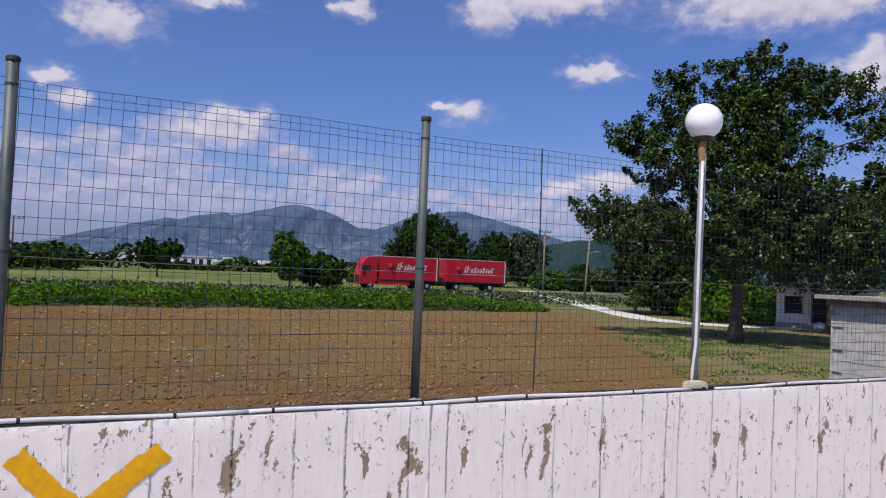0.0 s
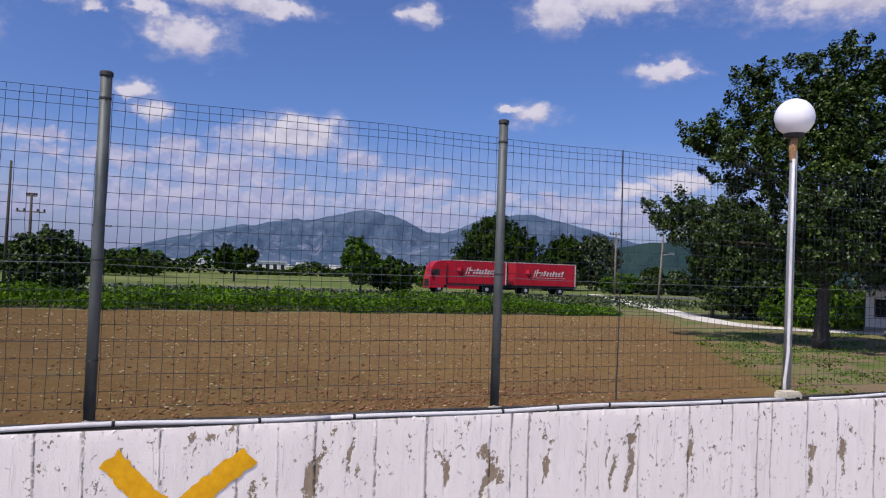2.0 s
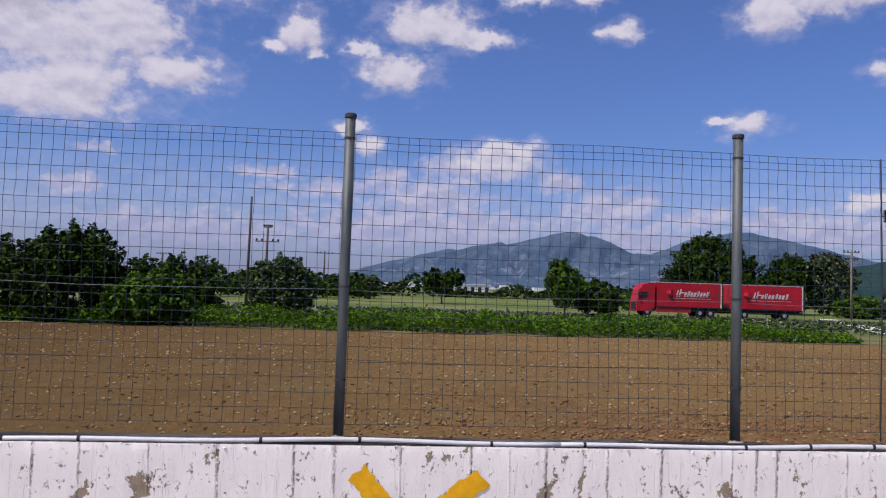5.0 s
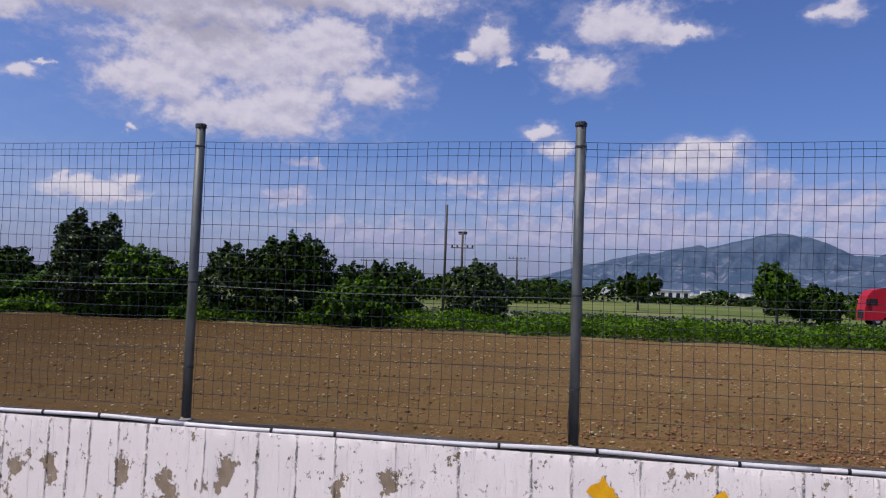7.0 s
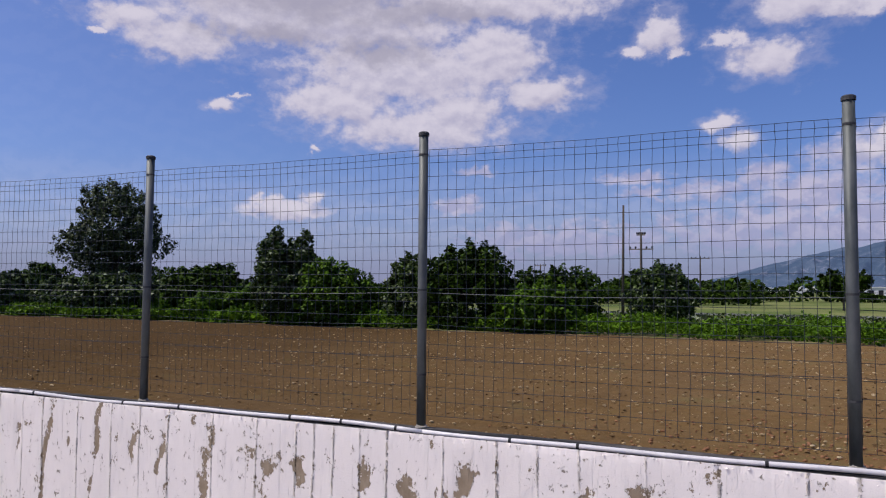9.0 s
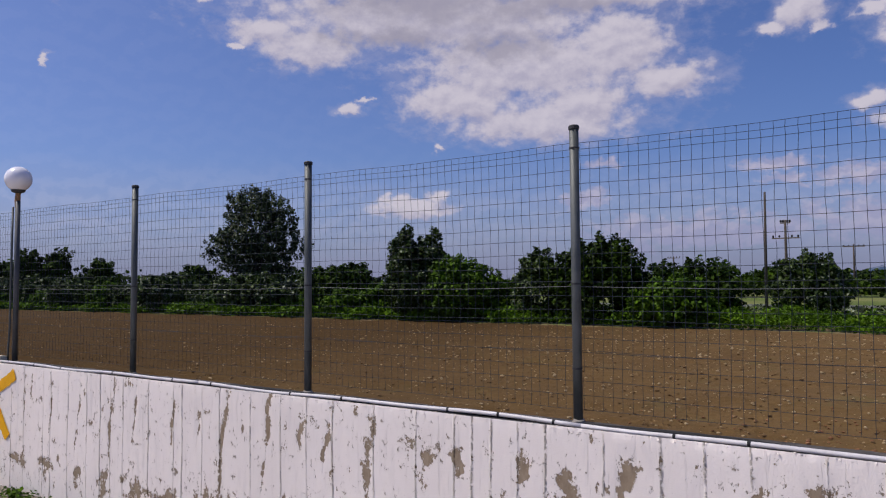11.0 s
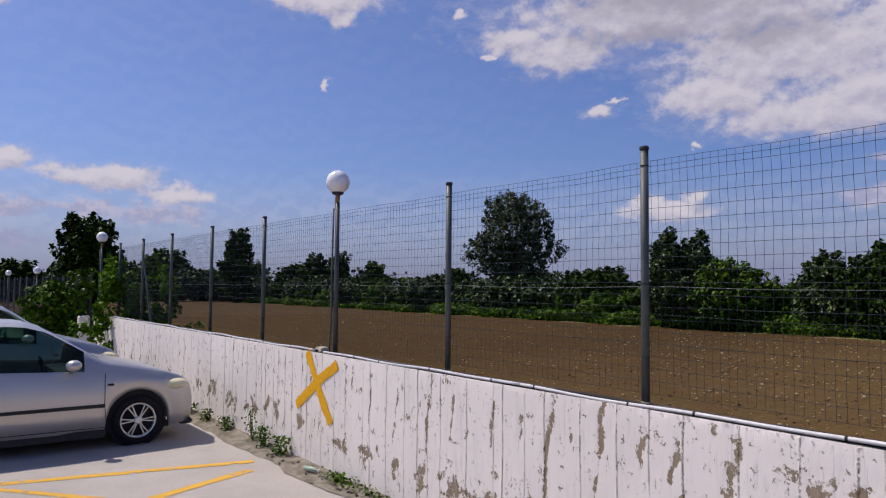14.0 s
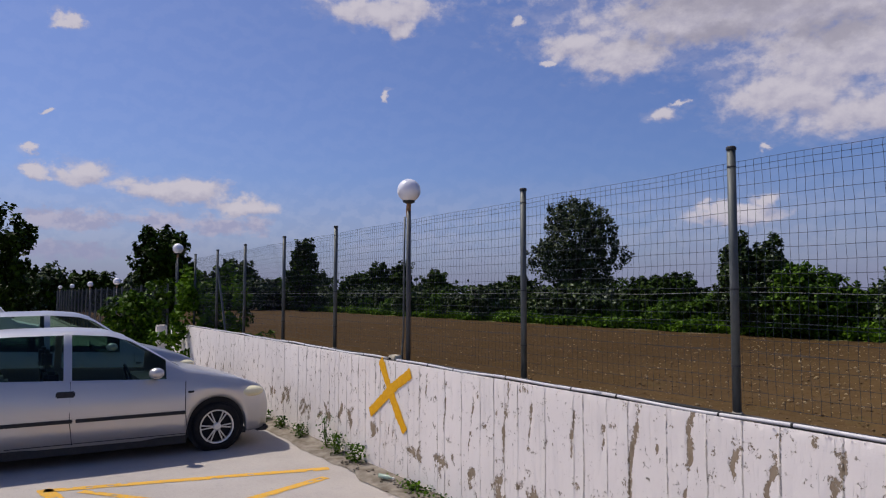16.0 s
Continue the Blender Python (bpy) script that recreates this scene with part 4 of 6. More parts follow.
# trees along the road
plant("tree", (54, 112, FIELD), [(0, 0, 6.3, 6.2, 5, 5.2), (-3.2, 0, 4.0, 4.5, 4, 3.6), (3.4, 0, 5.0, 4.6, 4, 4.2), (-0.8, 0, 9.6, 3.2, 3, 2.6)], "dense dark round tree behind the road", "tree", M_LEAF_DARK, 21, 620, 48, 0.55, 0.38, 0.3, 10)
plant("tree", (68.6, 114, FIELD), [(0, 0, 4.6, 3.4, 3, 4.4), (0.4, 0, 7.4, 2.0, 2, 2.2)], "dense green tree behind the road", "tree", M_LEAF_DARK, 22, 330, 46, 0.45, 0.36, 0.22, 8)
plant("tree", (77, 116, FIELD), [(0, 0, 5.2, 4.2, 3, 4.4), (-0.6, 0, 8.0, 3.0, 2.6, 2.2)], "grey green tree beside a power pole", "tree", M_LEAF_PALE, 23, 360, 44, 0.5, 0.36, 0.22, 10)
plant("tree", (20.6, 76, FIELD), [(0, 0, 3.3, 1.9, 1.8, 1.3), (-0.5, 0, 4.5, 1.1, 1.1, 1.0)], "small bright tree by the meadow", "tree", M_LEAF_BRIGHT, 24, 160, 40, 0.4, 0.32, 0.12, 9)
plant("shrub", (24.8, 77.5, FIELD), [(0, 0, 1.9, 2.3, 1.8, 1.7)], "rounded green shrub by the meadow", "shrub", M_LEAF_DARK, 25, 120, 40, 0.35, 0.32)
plant("tree", (10.6, 112, FIELD), [(-1.6, 0, 3.9, 1.3, 1.3, 1.4), (1.7, 0, 4.0, 1.3, 1.3, 1.3), (0, 0, 2.6, 1.6, 1.4, 0.6)], "dark two-headed tree in the meadow", "tree", M_LEAF_DARK, 26, 230, 42, 0.32, 0.32, 0.16, 8)
plant("shrub", (-6.3, 52, FIELD), [(0, 0, 1.7, 2.1, 2.0, 1.7), (-0.3, 0, 3.1, 1.5, 1.4, 1.2), (0.7, 0, 2.4, 1.5, 1.4, 1.5)], "tall rounded green shrub at the field edge", "shrub", M_LEAF, 27, 330, 45, 0.3, 0.2, 0.07, 14)
# thicket on the far side of the field
plant("shrub", (-17.6, 44, FIELD), [(0, 0, 2.4, 2.6, 2.2, 2.3), (0.2, 0, 4.3, 1.7, 1.6, 1.3), (-1.2, 0, 3.2, 1.8, 1.7, 1.8), (1.4, 0, 3.2, 1.7, 1.6, 1.7)], "tall dark green thicket shrub", "shrub", M_LEAF_DARK, 31, 420, 45, 0.32, 0.22, 0.09, 18)
plant("shrub", (-21.6, 44.4, FIELD), [(0, 0, 2.0, 1.8, 1.6, 2.0), (-0.3, 0, 3.7, 1.0, 1.0, 1.0)], "tall dark green thicket shrub", "shrub", M_LEAF, 32, 230, 45, 0.3, 0.22, 0.07, 12)
plant("shrub", (-12.6, 43.0, FIELD), [(0, 0, 1.2, 2.4, 1.6, 1.2), (0.2, 0, 1.9, 1.6, 1.3, 0.8)], "low spreading bright green shrub", "shrub", M_LEAF_BRIGHT, 33, 230, 48, 0.28, 0.22)
plant("shrub", (-13.8, 49, FIELD), [(0, 0, 2.0, 2.8, 2, 1.8), (2, 0, 1.9, 2, 2, 1.6)], "dark green shrub behind the thicket", "shrub", M_LEAF_DARK, 34, 220, 42, 0.35, 0.26)
plant("tree", (-30.9, 42.6, FIELD), [(0, 0, 2.9, 2.1, 2, 2.5), (-1.0, 0, 5.0, 0.85, 0.9, 1.5), (1.0, 0, 5.0, 0.8, 0.8, 1.4)], "slender two-crowned tree in the thicket", "tree", M_LEAF, 35, 380, 45, 0.3, 0.22, 0.10, 18)
plant("shrub", (-27.4, 43, FIELD), [(0, 0, 2.2, 2.3, 2, 2.0), (-0.7, 0, 3.3, 1.3, 1.4, 1.0), (1.8, 0, 1.9, 1.5, 1.4, 1.4)], "bright green thicket shrub", "shrub", M_LEAF_BRIGHT, 36, 380, 45, 0.3, 0.22, 0.08, 14)
plant("poplar_tree", (-60, 53.6, FIELD), [(0, 0, 8.8, 4.0, 4, 3.7), (-0.8, 0, 11.2, 2.5, 2.4, 1.9), (1.7, 0, 10.4, 2.0, 2, 2.0), (2.0, 0, 6.4, 3.0, 3, 2.2), (-2.6, 0, 6.6, 2.6, 2.6, 2.4), (0, 0, 3.6, 3.0, 2.6, 2.4)], "tall airy poplar rising out of the thicket", "tree", M_LEAF_PALE, 37, 640, 42, 0.42, 0.25, 0.25, 30, hollow=0.35)
for k, (tx, ty, th) in enumerate(((-98.8, 48.4, 7.2), (-97.0, 51.6, 7.4), (-92, 54.5, 6.0), (-104, 47, 5.6))):
    plant("tree", (tx, ty, FIELD), [(0, 0, th * 0.66, 1.7, 1.6, th * 0.24), (0.5, 0, th * 0.85, 1.2, 1.2, th * 0.14), (-0.3, 0, th * 0.35, 1.3, 1.2, th * 0.22)],
          "small dark tree at the far field corner", "tree", M_LEAF_DARK, 80 + k, 120, 40, 0.4, 0.36, 0.12, 6)
plant("poplar_tree", (-109, 40.6, FIELD), [(0, 0, 5.2, 2.0, 1.8, 4.6), (0.3, 0, 8.8, 1.2, 1.2, 2.6)], "narrow dark poplar at the field corner", "tree", M_LEAF_DARK, 38, 220, 42, 0.5, 0.42, 0.2, 10)
plant("tree", (-60, 10.6, FIELD), [(0, 0, 5.4, 1.7, 1.7, 2.2), (0.5, 0, 3.6, 1.8, 1.6, 1.8), (-0.3, 0, 2.0, 1.3, 1.3, 1.5)], "dark leafy tree beyond the far fence", "tree", M_LEAF_DARK, 39, 300, 45, 0.4, 0.32, 0.18, 12)
plant("tree", (-47, -1.6, 0), [(0, 0, 4.2, 3.0, 2.6, 2.4), (-2, -2, 5.0, 3, 3, 2.6), (0.8, 1.2, 2.2, 2.2, 1.6, 1.8)], "dark leafy tree at the end of the car park", "tree", M_LEAF_DARK, 40, 380, 45, 0.4, 0.3, 0.2, 14)
# creeper on the fence where the wall ends
plant("creeper", (-20.6, 3.0, 0), [(-0.3, 0, 1.25, 0.5, 0.6, 0.55), (0.1, 0, 0.65, 0.6, 0.5, 0.6), (0.35, 0, 1.7, 0.3, 0.3, 0.4)], "bright green bramble leaning over the wall end", "creeper", M_LEAF_BRIGHT, 42, 120, 46, 0.16, 0.11)
plant("creeper", (-17.6, 4.0, FIELD), [(-0.4, 0, 2.0, 0.55, 0.6, 0.9), (-0.95, -0.3, 1.3, 0.5, 0.5, 0.55), (-0.4, 0, 2.8, 0.3, 0.3, 0.4), (0.3, 0.4, 2.3, 0.5, 0.5, 0.9), (0.95, 0.2, 1.3, 0.3, 0.3, 0.4)], "bright green creeper growing over the fence end", "creeper", M_WEED, 41, 170, 48, 0.14, 0.10)


def build_scrub():
    """A belt of look-alike shrubs along the far edge of the field."""
    protos = []
    for k, (mat, hgt) in enumerate(((M_LEAF_DARK, 3.4), (M_LEAF, 3.0), (M_LEAF_BRIGHT, 2.2))):
        protos.append(plant("shrub", (-40 - 3.5 * k, 45.5, FIELD), [(0, 0, hgt * 0.45, 2.3, 1.8, hgt * 0.45), (0.7, 0, hgt * 0.75, 1.3, 1.2, hgt * 0.35), (-1.1, 0.2, hgt * 0.6, 1.3, 1.2, hgt * 0.4)],
                            "wild green shrub in the belt along the field", "shrub", mat, 60 + k, 230, 42, 0.32, 0.27, 0.06, 8, "shrub belt along the field"))
    rng = random.Random(5)
    spots = []
    x = -33.5
    while x > -112:
        spots.append((x, 44.8 + rng.uniform(-0.8, 1.6), rng.uniform(0.7, 1.15)))
        x -= rng.uniform(1.9, 3.0)
    x = -32
    while x > -118:
        spots.append((x, 55 + rng.uniform(-3, 6), rng.uniform(0.85, 1.25)))
        x -= rng.uniform(3.2, 5.0)
    for k in range(12):
        spots.append((-115 - rng.uniform(0, 10), 5 + k * 3.6, rng.uniform(1.2, 2.0)))
    for k in range(9):
        spots.append((30 + k * 4.6 + rng.uniform(-1, 1), 108 + rng.uniform(-2, 6), rng.uniform(0.8, 1.25)))
    for k in range(8):
        spots.append((72 + k * 3.4, 104 + rng.uniform(-6, 6), rng.uniform(0.9, 1.4)))
    for k in range(7):
        spots.append((-30 + k * 4.5, 150 + rng.uniform(-4, 6), rng.uniform(1.1, 1.5)))
    for x, y, s in spots:
        p = protos[rng.randrange(3)]
        c = copy_thing(p, Matrix.Translation((x, y, FIELD)))
        c.rotation_euler = (0, 0, rng.uniform(0, 6.28))
        c.scale = (s, s, s * rng.uniform(0.85, 1.15))


build_scrub()


def stuff_leaves(name, pts, size, mat, label, category, seed):
    v, f = leaves(np.random.default_rng(seed), pts, size, 0.6)
    return tagged(mesh_from(name, v, f, [mat]), label, category, kind="stuff")


def build_weeds():
    rng = np.random.default_rng(77)
    n = 68000
    x = rng.uniform(-34, 44, n)
    d = rng.random(n) ** 1.2 * 9
    y = 42.3 + d + 0.5 * np.sin(x * 0.9)
    keep = x < 6.8 + 0.565 * y
    x, y = x[keep], y[keep]
    n = len(x)
    hgt = (0.75 + 0.48 * fbm(x * 0.5, y * 0.6, 3.0)) * np.clip((7.2 + 0.565 * y - x) / 9, 0.15, 1)
    z = FIELD + rng.random(n) ** 0.7 * np.clip(hgt, 0.2, 1.5)
    stuff_leaves("weeds", np.stack([x, y, z], 1), 0.18, M_WEED, "dense green weeds along the far field edge", "weeds", 1)
    n = 40000
    x = rng.uniform(-120, -24, n)
    y = 41.9 + rng.random(n) * 2.6 + 0.5 * np.sin(x * 0.9)
    z = FIELD + rng.random(n) ** 0.8 * np.clip(0.7 + 0.4 * fbm(x * 0.6, y * 0.6, 8.0), 0.15, 1.4)
    stuff_leaves("weeds", np.stack([x, y, z], 1), 0.27, M_WEED, "green weeds under the shrub belt", "weeds", 2)
    # meadow grass further out
    n = 14000
    x, y = rng.uniform(-45, 60, n), rng.uniform(52, 80, n)
    z = FIELD + rng.random(n) * 0.32
    stuff_leaves("meadow_grass", np.stack([x, y, z], 1), 0.3, M_LEAF_PALE, "tall pale meadow grass", "grass", 3)
    # patchy grass beside the tree and near the wall
    n = 46000
    x, y = rng.uniform(9, 40, n), rng.uniform(4, 30, n)
    keep = (fbm(x * 0.35, y * 0.5, 4.0) + 0.25 > 0.35) & (x - 0.62 * y > 6.5)
    keep |= (rng.random(n) < 0.5) & (x > 9) & (y < 8.5) & (x < 14)
    x, y = x[keep], y[keep]
    stuff_leaves("grass_tufts", np.stack([x, y, FIELD + rng.random(len(x)) * 0.09], 1), 0.075, M_WEED, "patchy grass tufts on bare earth", "grass", 4)
    n = 5200
    x = rng.normal(10.7, 1.5, n)
    y = rng.normal(8.7, 0.7, n) + 0.25 * (x - 10.7)
    stuff_leaves("grass_tufts", np.stack([x, y, FIELD + rng.random(n) ** 1.5 * 0.55], 1), 0.075, M_WEED, "rank weeds behind the wall", "weeds", 5)


build_weeds()


def lumps(name, pts, sizes, mat, label, category, seed):
    """Many small angular lumps in one mesh."""
    rng = np.random.default_rng(seed)
    bm = bmesh.new()
    bmesh.ops.create_icosphere(bm, subdivisions=1, radius=1)
    base = np.array([v.co[:] for v in bm.verts])
    fc = np.array([[v.index for v in f.verts] for f in bm.faces])
    bm.free()
    n, k = len(pts), len(base)
    V = base[None] * (sizes[:, None, None] * rng.uniform(0.6, 1.3, (n, k, 1))) * np.array([1.25, 0.9, 0.65]) + pts[:, None, :]
    F = fc[None] + (np.arange(n) * k)[:, None, None]
    return tagged(mesh_from(name, V.reshape(-1, 3), F.reshape(-1, 3), [mat]), label, category, kind="stuff")


def build_clods():
    rng = np.random.default_rng(21)

    def spots(n):
        y = 4.4 + 36 * rng.random(n) ** 1.15
        x = rng.uniform(-1.6, 0.62, n) * (y + 8) + rng.uniform(-4, 4, n)
        return x[x - 0.62 * y < 7.5], y[x - 0.62 * y < 7.5]

    x, y = spots(11500)
    s = (0.009 + 0.030 * rng.random(len(x)) ** 3) * np.clip(0.55 + y / 28, 0.6, 1.5)
    keep = rng.random(len(x)) < np.clip(1.15 + (x + 0.25 * y) / 22, 0.16, 1)
    x, y, s = x[keep], y[keep], s[keep]
    lumps("field_stones", np.stack([x, y, np.full(len(x), FIELD + 0.03)], 1), s, M_STONE, "pale stones scattered over the ploughed soil", "stones", 1)
    x, y = spots(13000)
    s = (0.012 + 0.030 * rng.random(len(x)) ** 3) * np.clip(0.6 + y / 28, 0.6, 1.4)
    lumps("soil_clods", np.stack([x, y, np.full(len(x), FIELD + 0.015)], 1), s, M_CLOD, "crumbled brown soil clods", "soil", 2)
    x, y = rng.normal(6.5, 4.2, 9500), rng.normal(12.2, 2.4, 9500)
    s = 0.009 + 0.034 * rng.random(9500) ** 2.5
    lumps("soil_clods", np.stack([x, y, np.full(9500, FIELD + 0.02)], 1), s, M_REDCLOD, "freshly turned reddish clods", "soil", 3)


build_clods()


def build_crumbs():
    rng = np.random.default_rng(44)
    n = 1500
    x = rng.uniform(-19, 8, n)
    z = WALL_TOP - np.abs(rng.normal(0, 0.012, n))
    lumps("paint_crumbs", np.stack([x, WALL_Y + 0.004 + rng.normal(0, 0.004, n), z], 1), 0.002 + 0.005 * rng.random(n) ** 2, M_WALL, "crumbling whitewash along the wall's upper edge", "crumbs", 6)


build_crumbs()


# ---- track, road, distance ----
def strip(name, way, width, mat, z, label, category, rag=0.2):
    way = np.array(way, float)
    t = np.linspace(0, len(way) - 1, 90)
    i = np.minimum(t.astype(int), len(way) - 2)
    f = (t - i)[:, None]
    P = way[i] * (1 - f) + way[i + 1] * f
    for _ in range(6):
        P[1:-1] = (P[:-2] + 2 * P[1:-1] + P[2:]) / 4
    d = np.gradient(P, axis=0)
    d /= np.linalg.norm(d, axis=1, keepdims=True)
    q = np.stack([-d[:, 1], d[:, 0]], 1)
    k = np.linspace(-1, 1, 5)
    W = width / 2 * (1 + rag * 0.4 * fbm(t * 3, t * 2, 1.0))[:, None, None]
    G = P[:, None, :] + q[:, None, :] * k[None, :, None] * W
    Z = z + 0.03 * (1 - k**2)[None, :] + 0 * G[..., 0]
    ob = mesh_from(name, np.concatenate([G, Z[..., None]], -1).reshape(-1, 3), grid_faces(len(P), 5), [mat], True)
    return tagged(ob, label, category, kind="structure")


strip("track", [(61, 92), (56, 82), (45.1, 59.1), (37.7, 44.2), (34.7, 37.5), (34.3, 34.0), (36.1, 31.3), (39.3, 29.8), (44, 29)], 2.4, M_GRAVEL, FIELD + 0.03, "white gravel farm track", "track")
strip("road", [(-160, 85), (-60, 84.5), (0, 84), (60, 85), (130, 90)], 7.0, M_ROAD, FIELD + 0.05, "grey asphalt country road", "road", 0.02)


def build_mountains():
    """A far range: crests over azimuth, one behind the other, gullied on their slopes."""
    ranges = [  # distance, depth, peaks (azimuth, elevation, slope to the left, to the right)
        (4300, 900, ((-27.7, 4.85, 0.30, 0.26), (-24.6, 4.3, 0.5, 0.3), (-46, 2.0, 0.2, 0.1), (-60, 2.2, 0.15, 0.1))),
        (3400, 800, ((-15.4, 4.75, 0.245, 0.50), (-16.9, 4.45, 0.5, 0.52), (-9.7, 3.80, 0.27, 0.9), (-5.9, 3.15, 0.27, 0.5), (-20.2, 3.15, 0.4, 0.16), (84, 0.55, 0.03, 0.03))),
        (2900, 420, ((-24.3, 4.0, 1.3, 0.35), (-22.6, 2.6, 0.20, 0.5), (-17, 1.6, 0.15, 0.2), (-10, 1.2, 0.12, 0.1))),
        (2100, 420, ((-41.5, 3.35, 0.14, 0.06), (-37.5, 2.95, 0.27, 0.1), (-50, 2.8, 0.1, 0.06))),
    ]
    V, F, tint, base = [], [], [], 0
    for k, (dist, deep, peaks) in enumerate(ranges):
        az = np.radians(np.arange(-75, 100, 0.16))
        u = np.linspace(-1, 0.5, 46)
        A, U = np.meshgrid(az, u, indexing="ij")
        deg = np.degrees(A)
        crest = np.zeros_like(A)
        for a, e, sl, sr in peaks:
            q = deg - a
            cone = e - np.where(q > 0, sl, sr) * (np.sqrt(q * q + 0.5) - 0.7)
            crest = np.maximum(crest, cone)
        crest = np.maximum(crest + np.clip(crest / 3, 0, 1) * 0.045 * fbm(deg * 1.1, deg * 0, k + 1.0, 4), 0)
        gully = np.abs(fbm(deg * 0.9 + 0.8 * U, U * 2.6, k + 3.0, 5))
        fall = np.where(U < 0, 1 - np.abs(U) ** 1.15, 1 - (U / 0.5) ** 2 * 0.9)
        side = np.clip(np.abs(U) * 2.2, 0, 1) * np.clip(1 - np.abs(U), 0, 1)
        R = dist + U * deep
        Z = dist * np.tan(np.radians(crest)) * np.clip(fall - 0.30 * side * gully, 0, 1.2) - 6
        V.append(np.stack([-R * np.sin(A), R * np.cos(A), Z], -1).reshape(-1, 3))
        F.append(grid_faces(len(az), len(u)) + base)
        tint.append(np.full(V[-1].shape[0], 1.0 if k == 3 else 0.0))
        base += len(V[-1])
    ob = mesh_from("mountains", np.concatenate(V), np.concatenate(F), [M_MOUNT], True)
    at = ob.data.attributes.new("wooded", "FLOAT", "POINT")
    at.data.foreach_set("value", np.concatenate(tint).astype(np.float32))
    tagged(ob, "blue mountain with painted haze range with pale rock slopes", "mountains", kind="structure")


build_mountains()


def build_distance():
    rng = np.random.default_rng(31)
    n = 15000
    x = rng.uniform(-190, 190, n)
    y = 185 + 12 * np.sin(x * 0.03) + rng.normal(0, 3, n)
    top = 2.6 + 2.2 * np.clip(fbm(x * 0.09, x * 0, 2.0), -0.6, 1.6)
    z = FIELD + rng.random(n) ** 0.7 * top
    stuff_leaves("far_woods", np.stack([x, y, z], 1), 1.1, M_LEAF_DARK, "far dark line of trees across the plain", "woods", 8)
    n = 12000
    y = rng.uniform(-60, 150, n)
    x = -150 + 8 * np.sin(y * 0.06) + rng.normal(0, 4, n)
    z = FIELD + rng.random(n) ** 0.7 * (4.5 + 2.5 * np.clip(fbm(y * 0.11, y * 0, 5.0), -0.8, 1.8))
    stuff_leaves("far_woods", np.stack([x, y, z], 1), 1.0, M_LEAF_DARK, "far dark trees beyond the field corner", "woods", 9)
    n = 7000
    x = rng.uniform(-95, 1, n)
    y = 138 + 6 * np.sin(x * 0.08) + rng.normal(0, 2.5, n)
    z = FIELD + rng.random(n) ** 0.7 * (4.6 + 2.0 * np.clip(fbm(x * 0.14, x * 0, 4.0), -0.7, 1.5))
    stuff_leaves("far_woods", np.stack([x, y, z], 1), 0.75, M_LEAF_DARK, "dark tree line behind the meadow", "woods", 10)
    bm = bmesh.new()
    for k in range(120):
        a = math.radians(rng.uniform(-24, 3))
        d = rng.uniform(700, 1900)
        w, h = rng.uniform(3, 8), rng.uniform(3, 6.5)
        px, py = -d * math.sin(a), d * math.cos(a)
        add_box(bm, px - w, px + w, py - 5, py + 5, FIELD - 1, FIELD + h + max(0, d - 1500) * 0.02)
    shed = root("warehouse", (54, 400, FIELD), "long low white warehouse across the plain", "building")
    part("wall", box(-10, 10, 0, 14, 0, 4.2), M_FARHOUSE, shed)
    part("roof", box(-10.4, 10.4, -0.4, 14.4, 4.2, 4.6), M_LIME, shed)
    for k in range(5):
        part("doorway", box(-9 + 4 * k, -7 + 4 * k, -0.08, 0.1, 0, 3), M_DARK, shed)
    tagged(obj("far_town", bm, M_FARHOUSE), "pale far houses of a town under the mountains", "houses", kind="stuff")


build_distance()


# ---- poles ----
def utility_pole(at, h, label, arms=(), lean=0.0, mat=None, r=0.12, lamp=False):
    p = root("utility_pole", (*at, FIELD), label, "pole")
    part("mast", tube([(0, 0, -0.2), (lean * 0.5, 0, h / 2), (lean, 0, h)], [r * 1.2, r, r * 0.75], 10), mat or M_WOOD, p, smooth=True)
    for z, w in arms:
        arm = part("crossarm", box(lean * z / h - w, lean * z / h + w, -0.06, 0.06, z - 0.06, z + 0.06), M_WOOD, p)
        for k in (-0.9, -0.45, 0.45, 0.9):
            part("insulator", tube([(lean * z / h + k * w, 0, z + 0.06), (lean * z / h + k * w, 0, z + 0.16), (lean * z / h + k * w, 0, z + 0.3)], [0.05, 0.11, 0.06], 8), M_DARK, arm)
    if lamp:
        part("lamp_arm", tube([(lean * 0.85, 0, h * 0.72), (lean * 0.85 + 0.9, 0, h * 0.74)], 0.05, 6), M_LAMP, p)
        part("lamp_head", box(lean * 0.85 + 0.8, lean * 0.85 + 1.5, -0.15, 0.15, h * 0.73, h * 0.76, bevel=0.03), M_LAMP, p)
    return p


utility_pole((-12.6, 73.9), 11.2, "tall plain dark wooden pole by the meadow", (), 0.1, M_BARK, 0.13)
utility_pole((-11.3, 77.5), 8.7, "wooden power pole with a crossarm and insulators", ((6.9, 1.25), (8.4, 0.45)), 0.0, M_BARK, 0.14)
utility_pole((-9.4, 135), 8.6, "far wooden power pole with a crossarm", ((8.2, 1.6),), 0, M_BARK, 0.16)
utility_pole((66.5, 95), 9.8, "grey power pole with crossarms by the road", ((9.4, 1.2), (8.3, 1.0)), 0.0, M_WOOD, 0.16)
utility_pole((48.2, 61), 7.2, "leaning grey pole with a street light arm", (), 0.5, M_WOOD, 0.12, True)
utility_pole((-40, 140), 7.5, "far power pole behind the thicket", ((7.2, 1.2),), 0, M_BARK, 0.16)


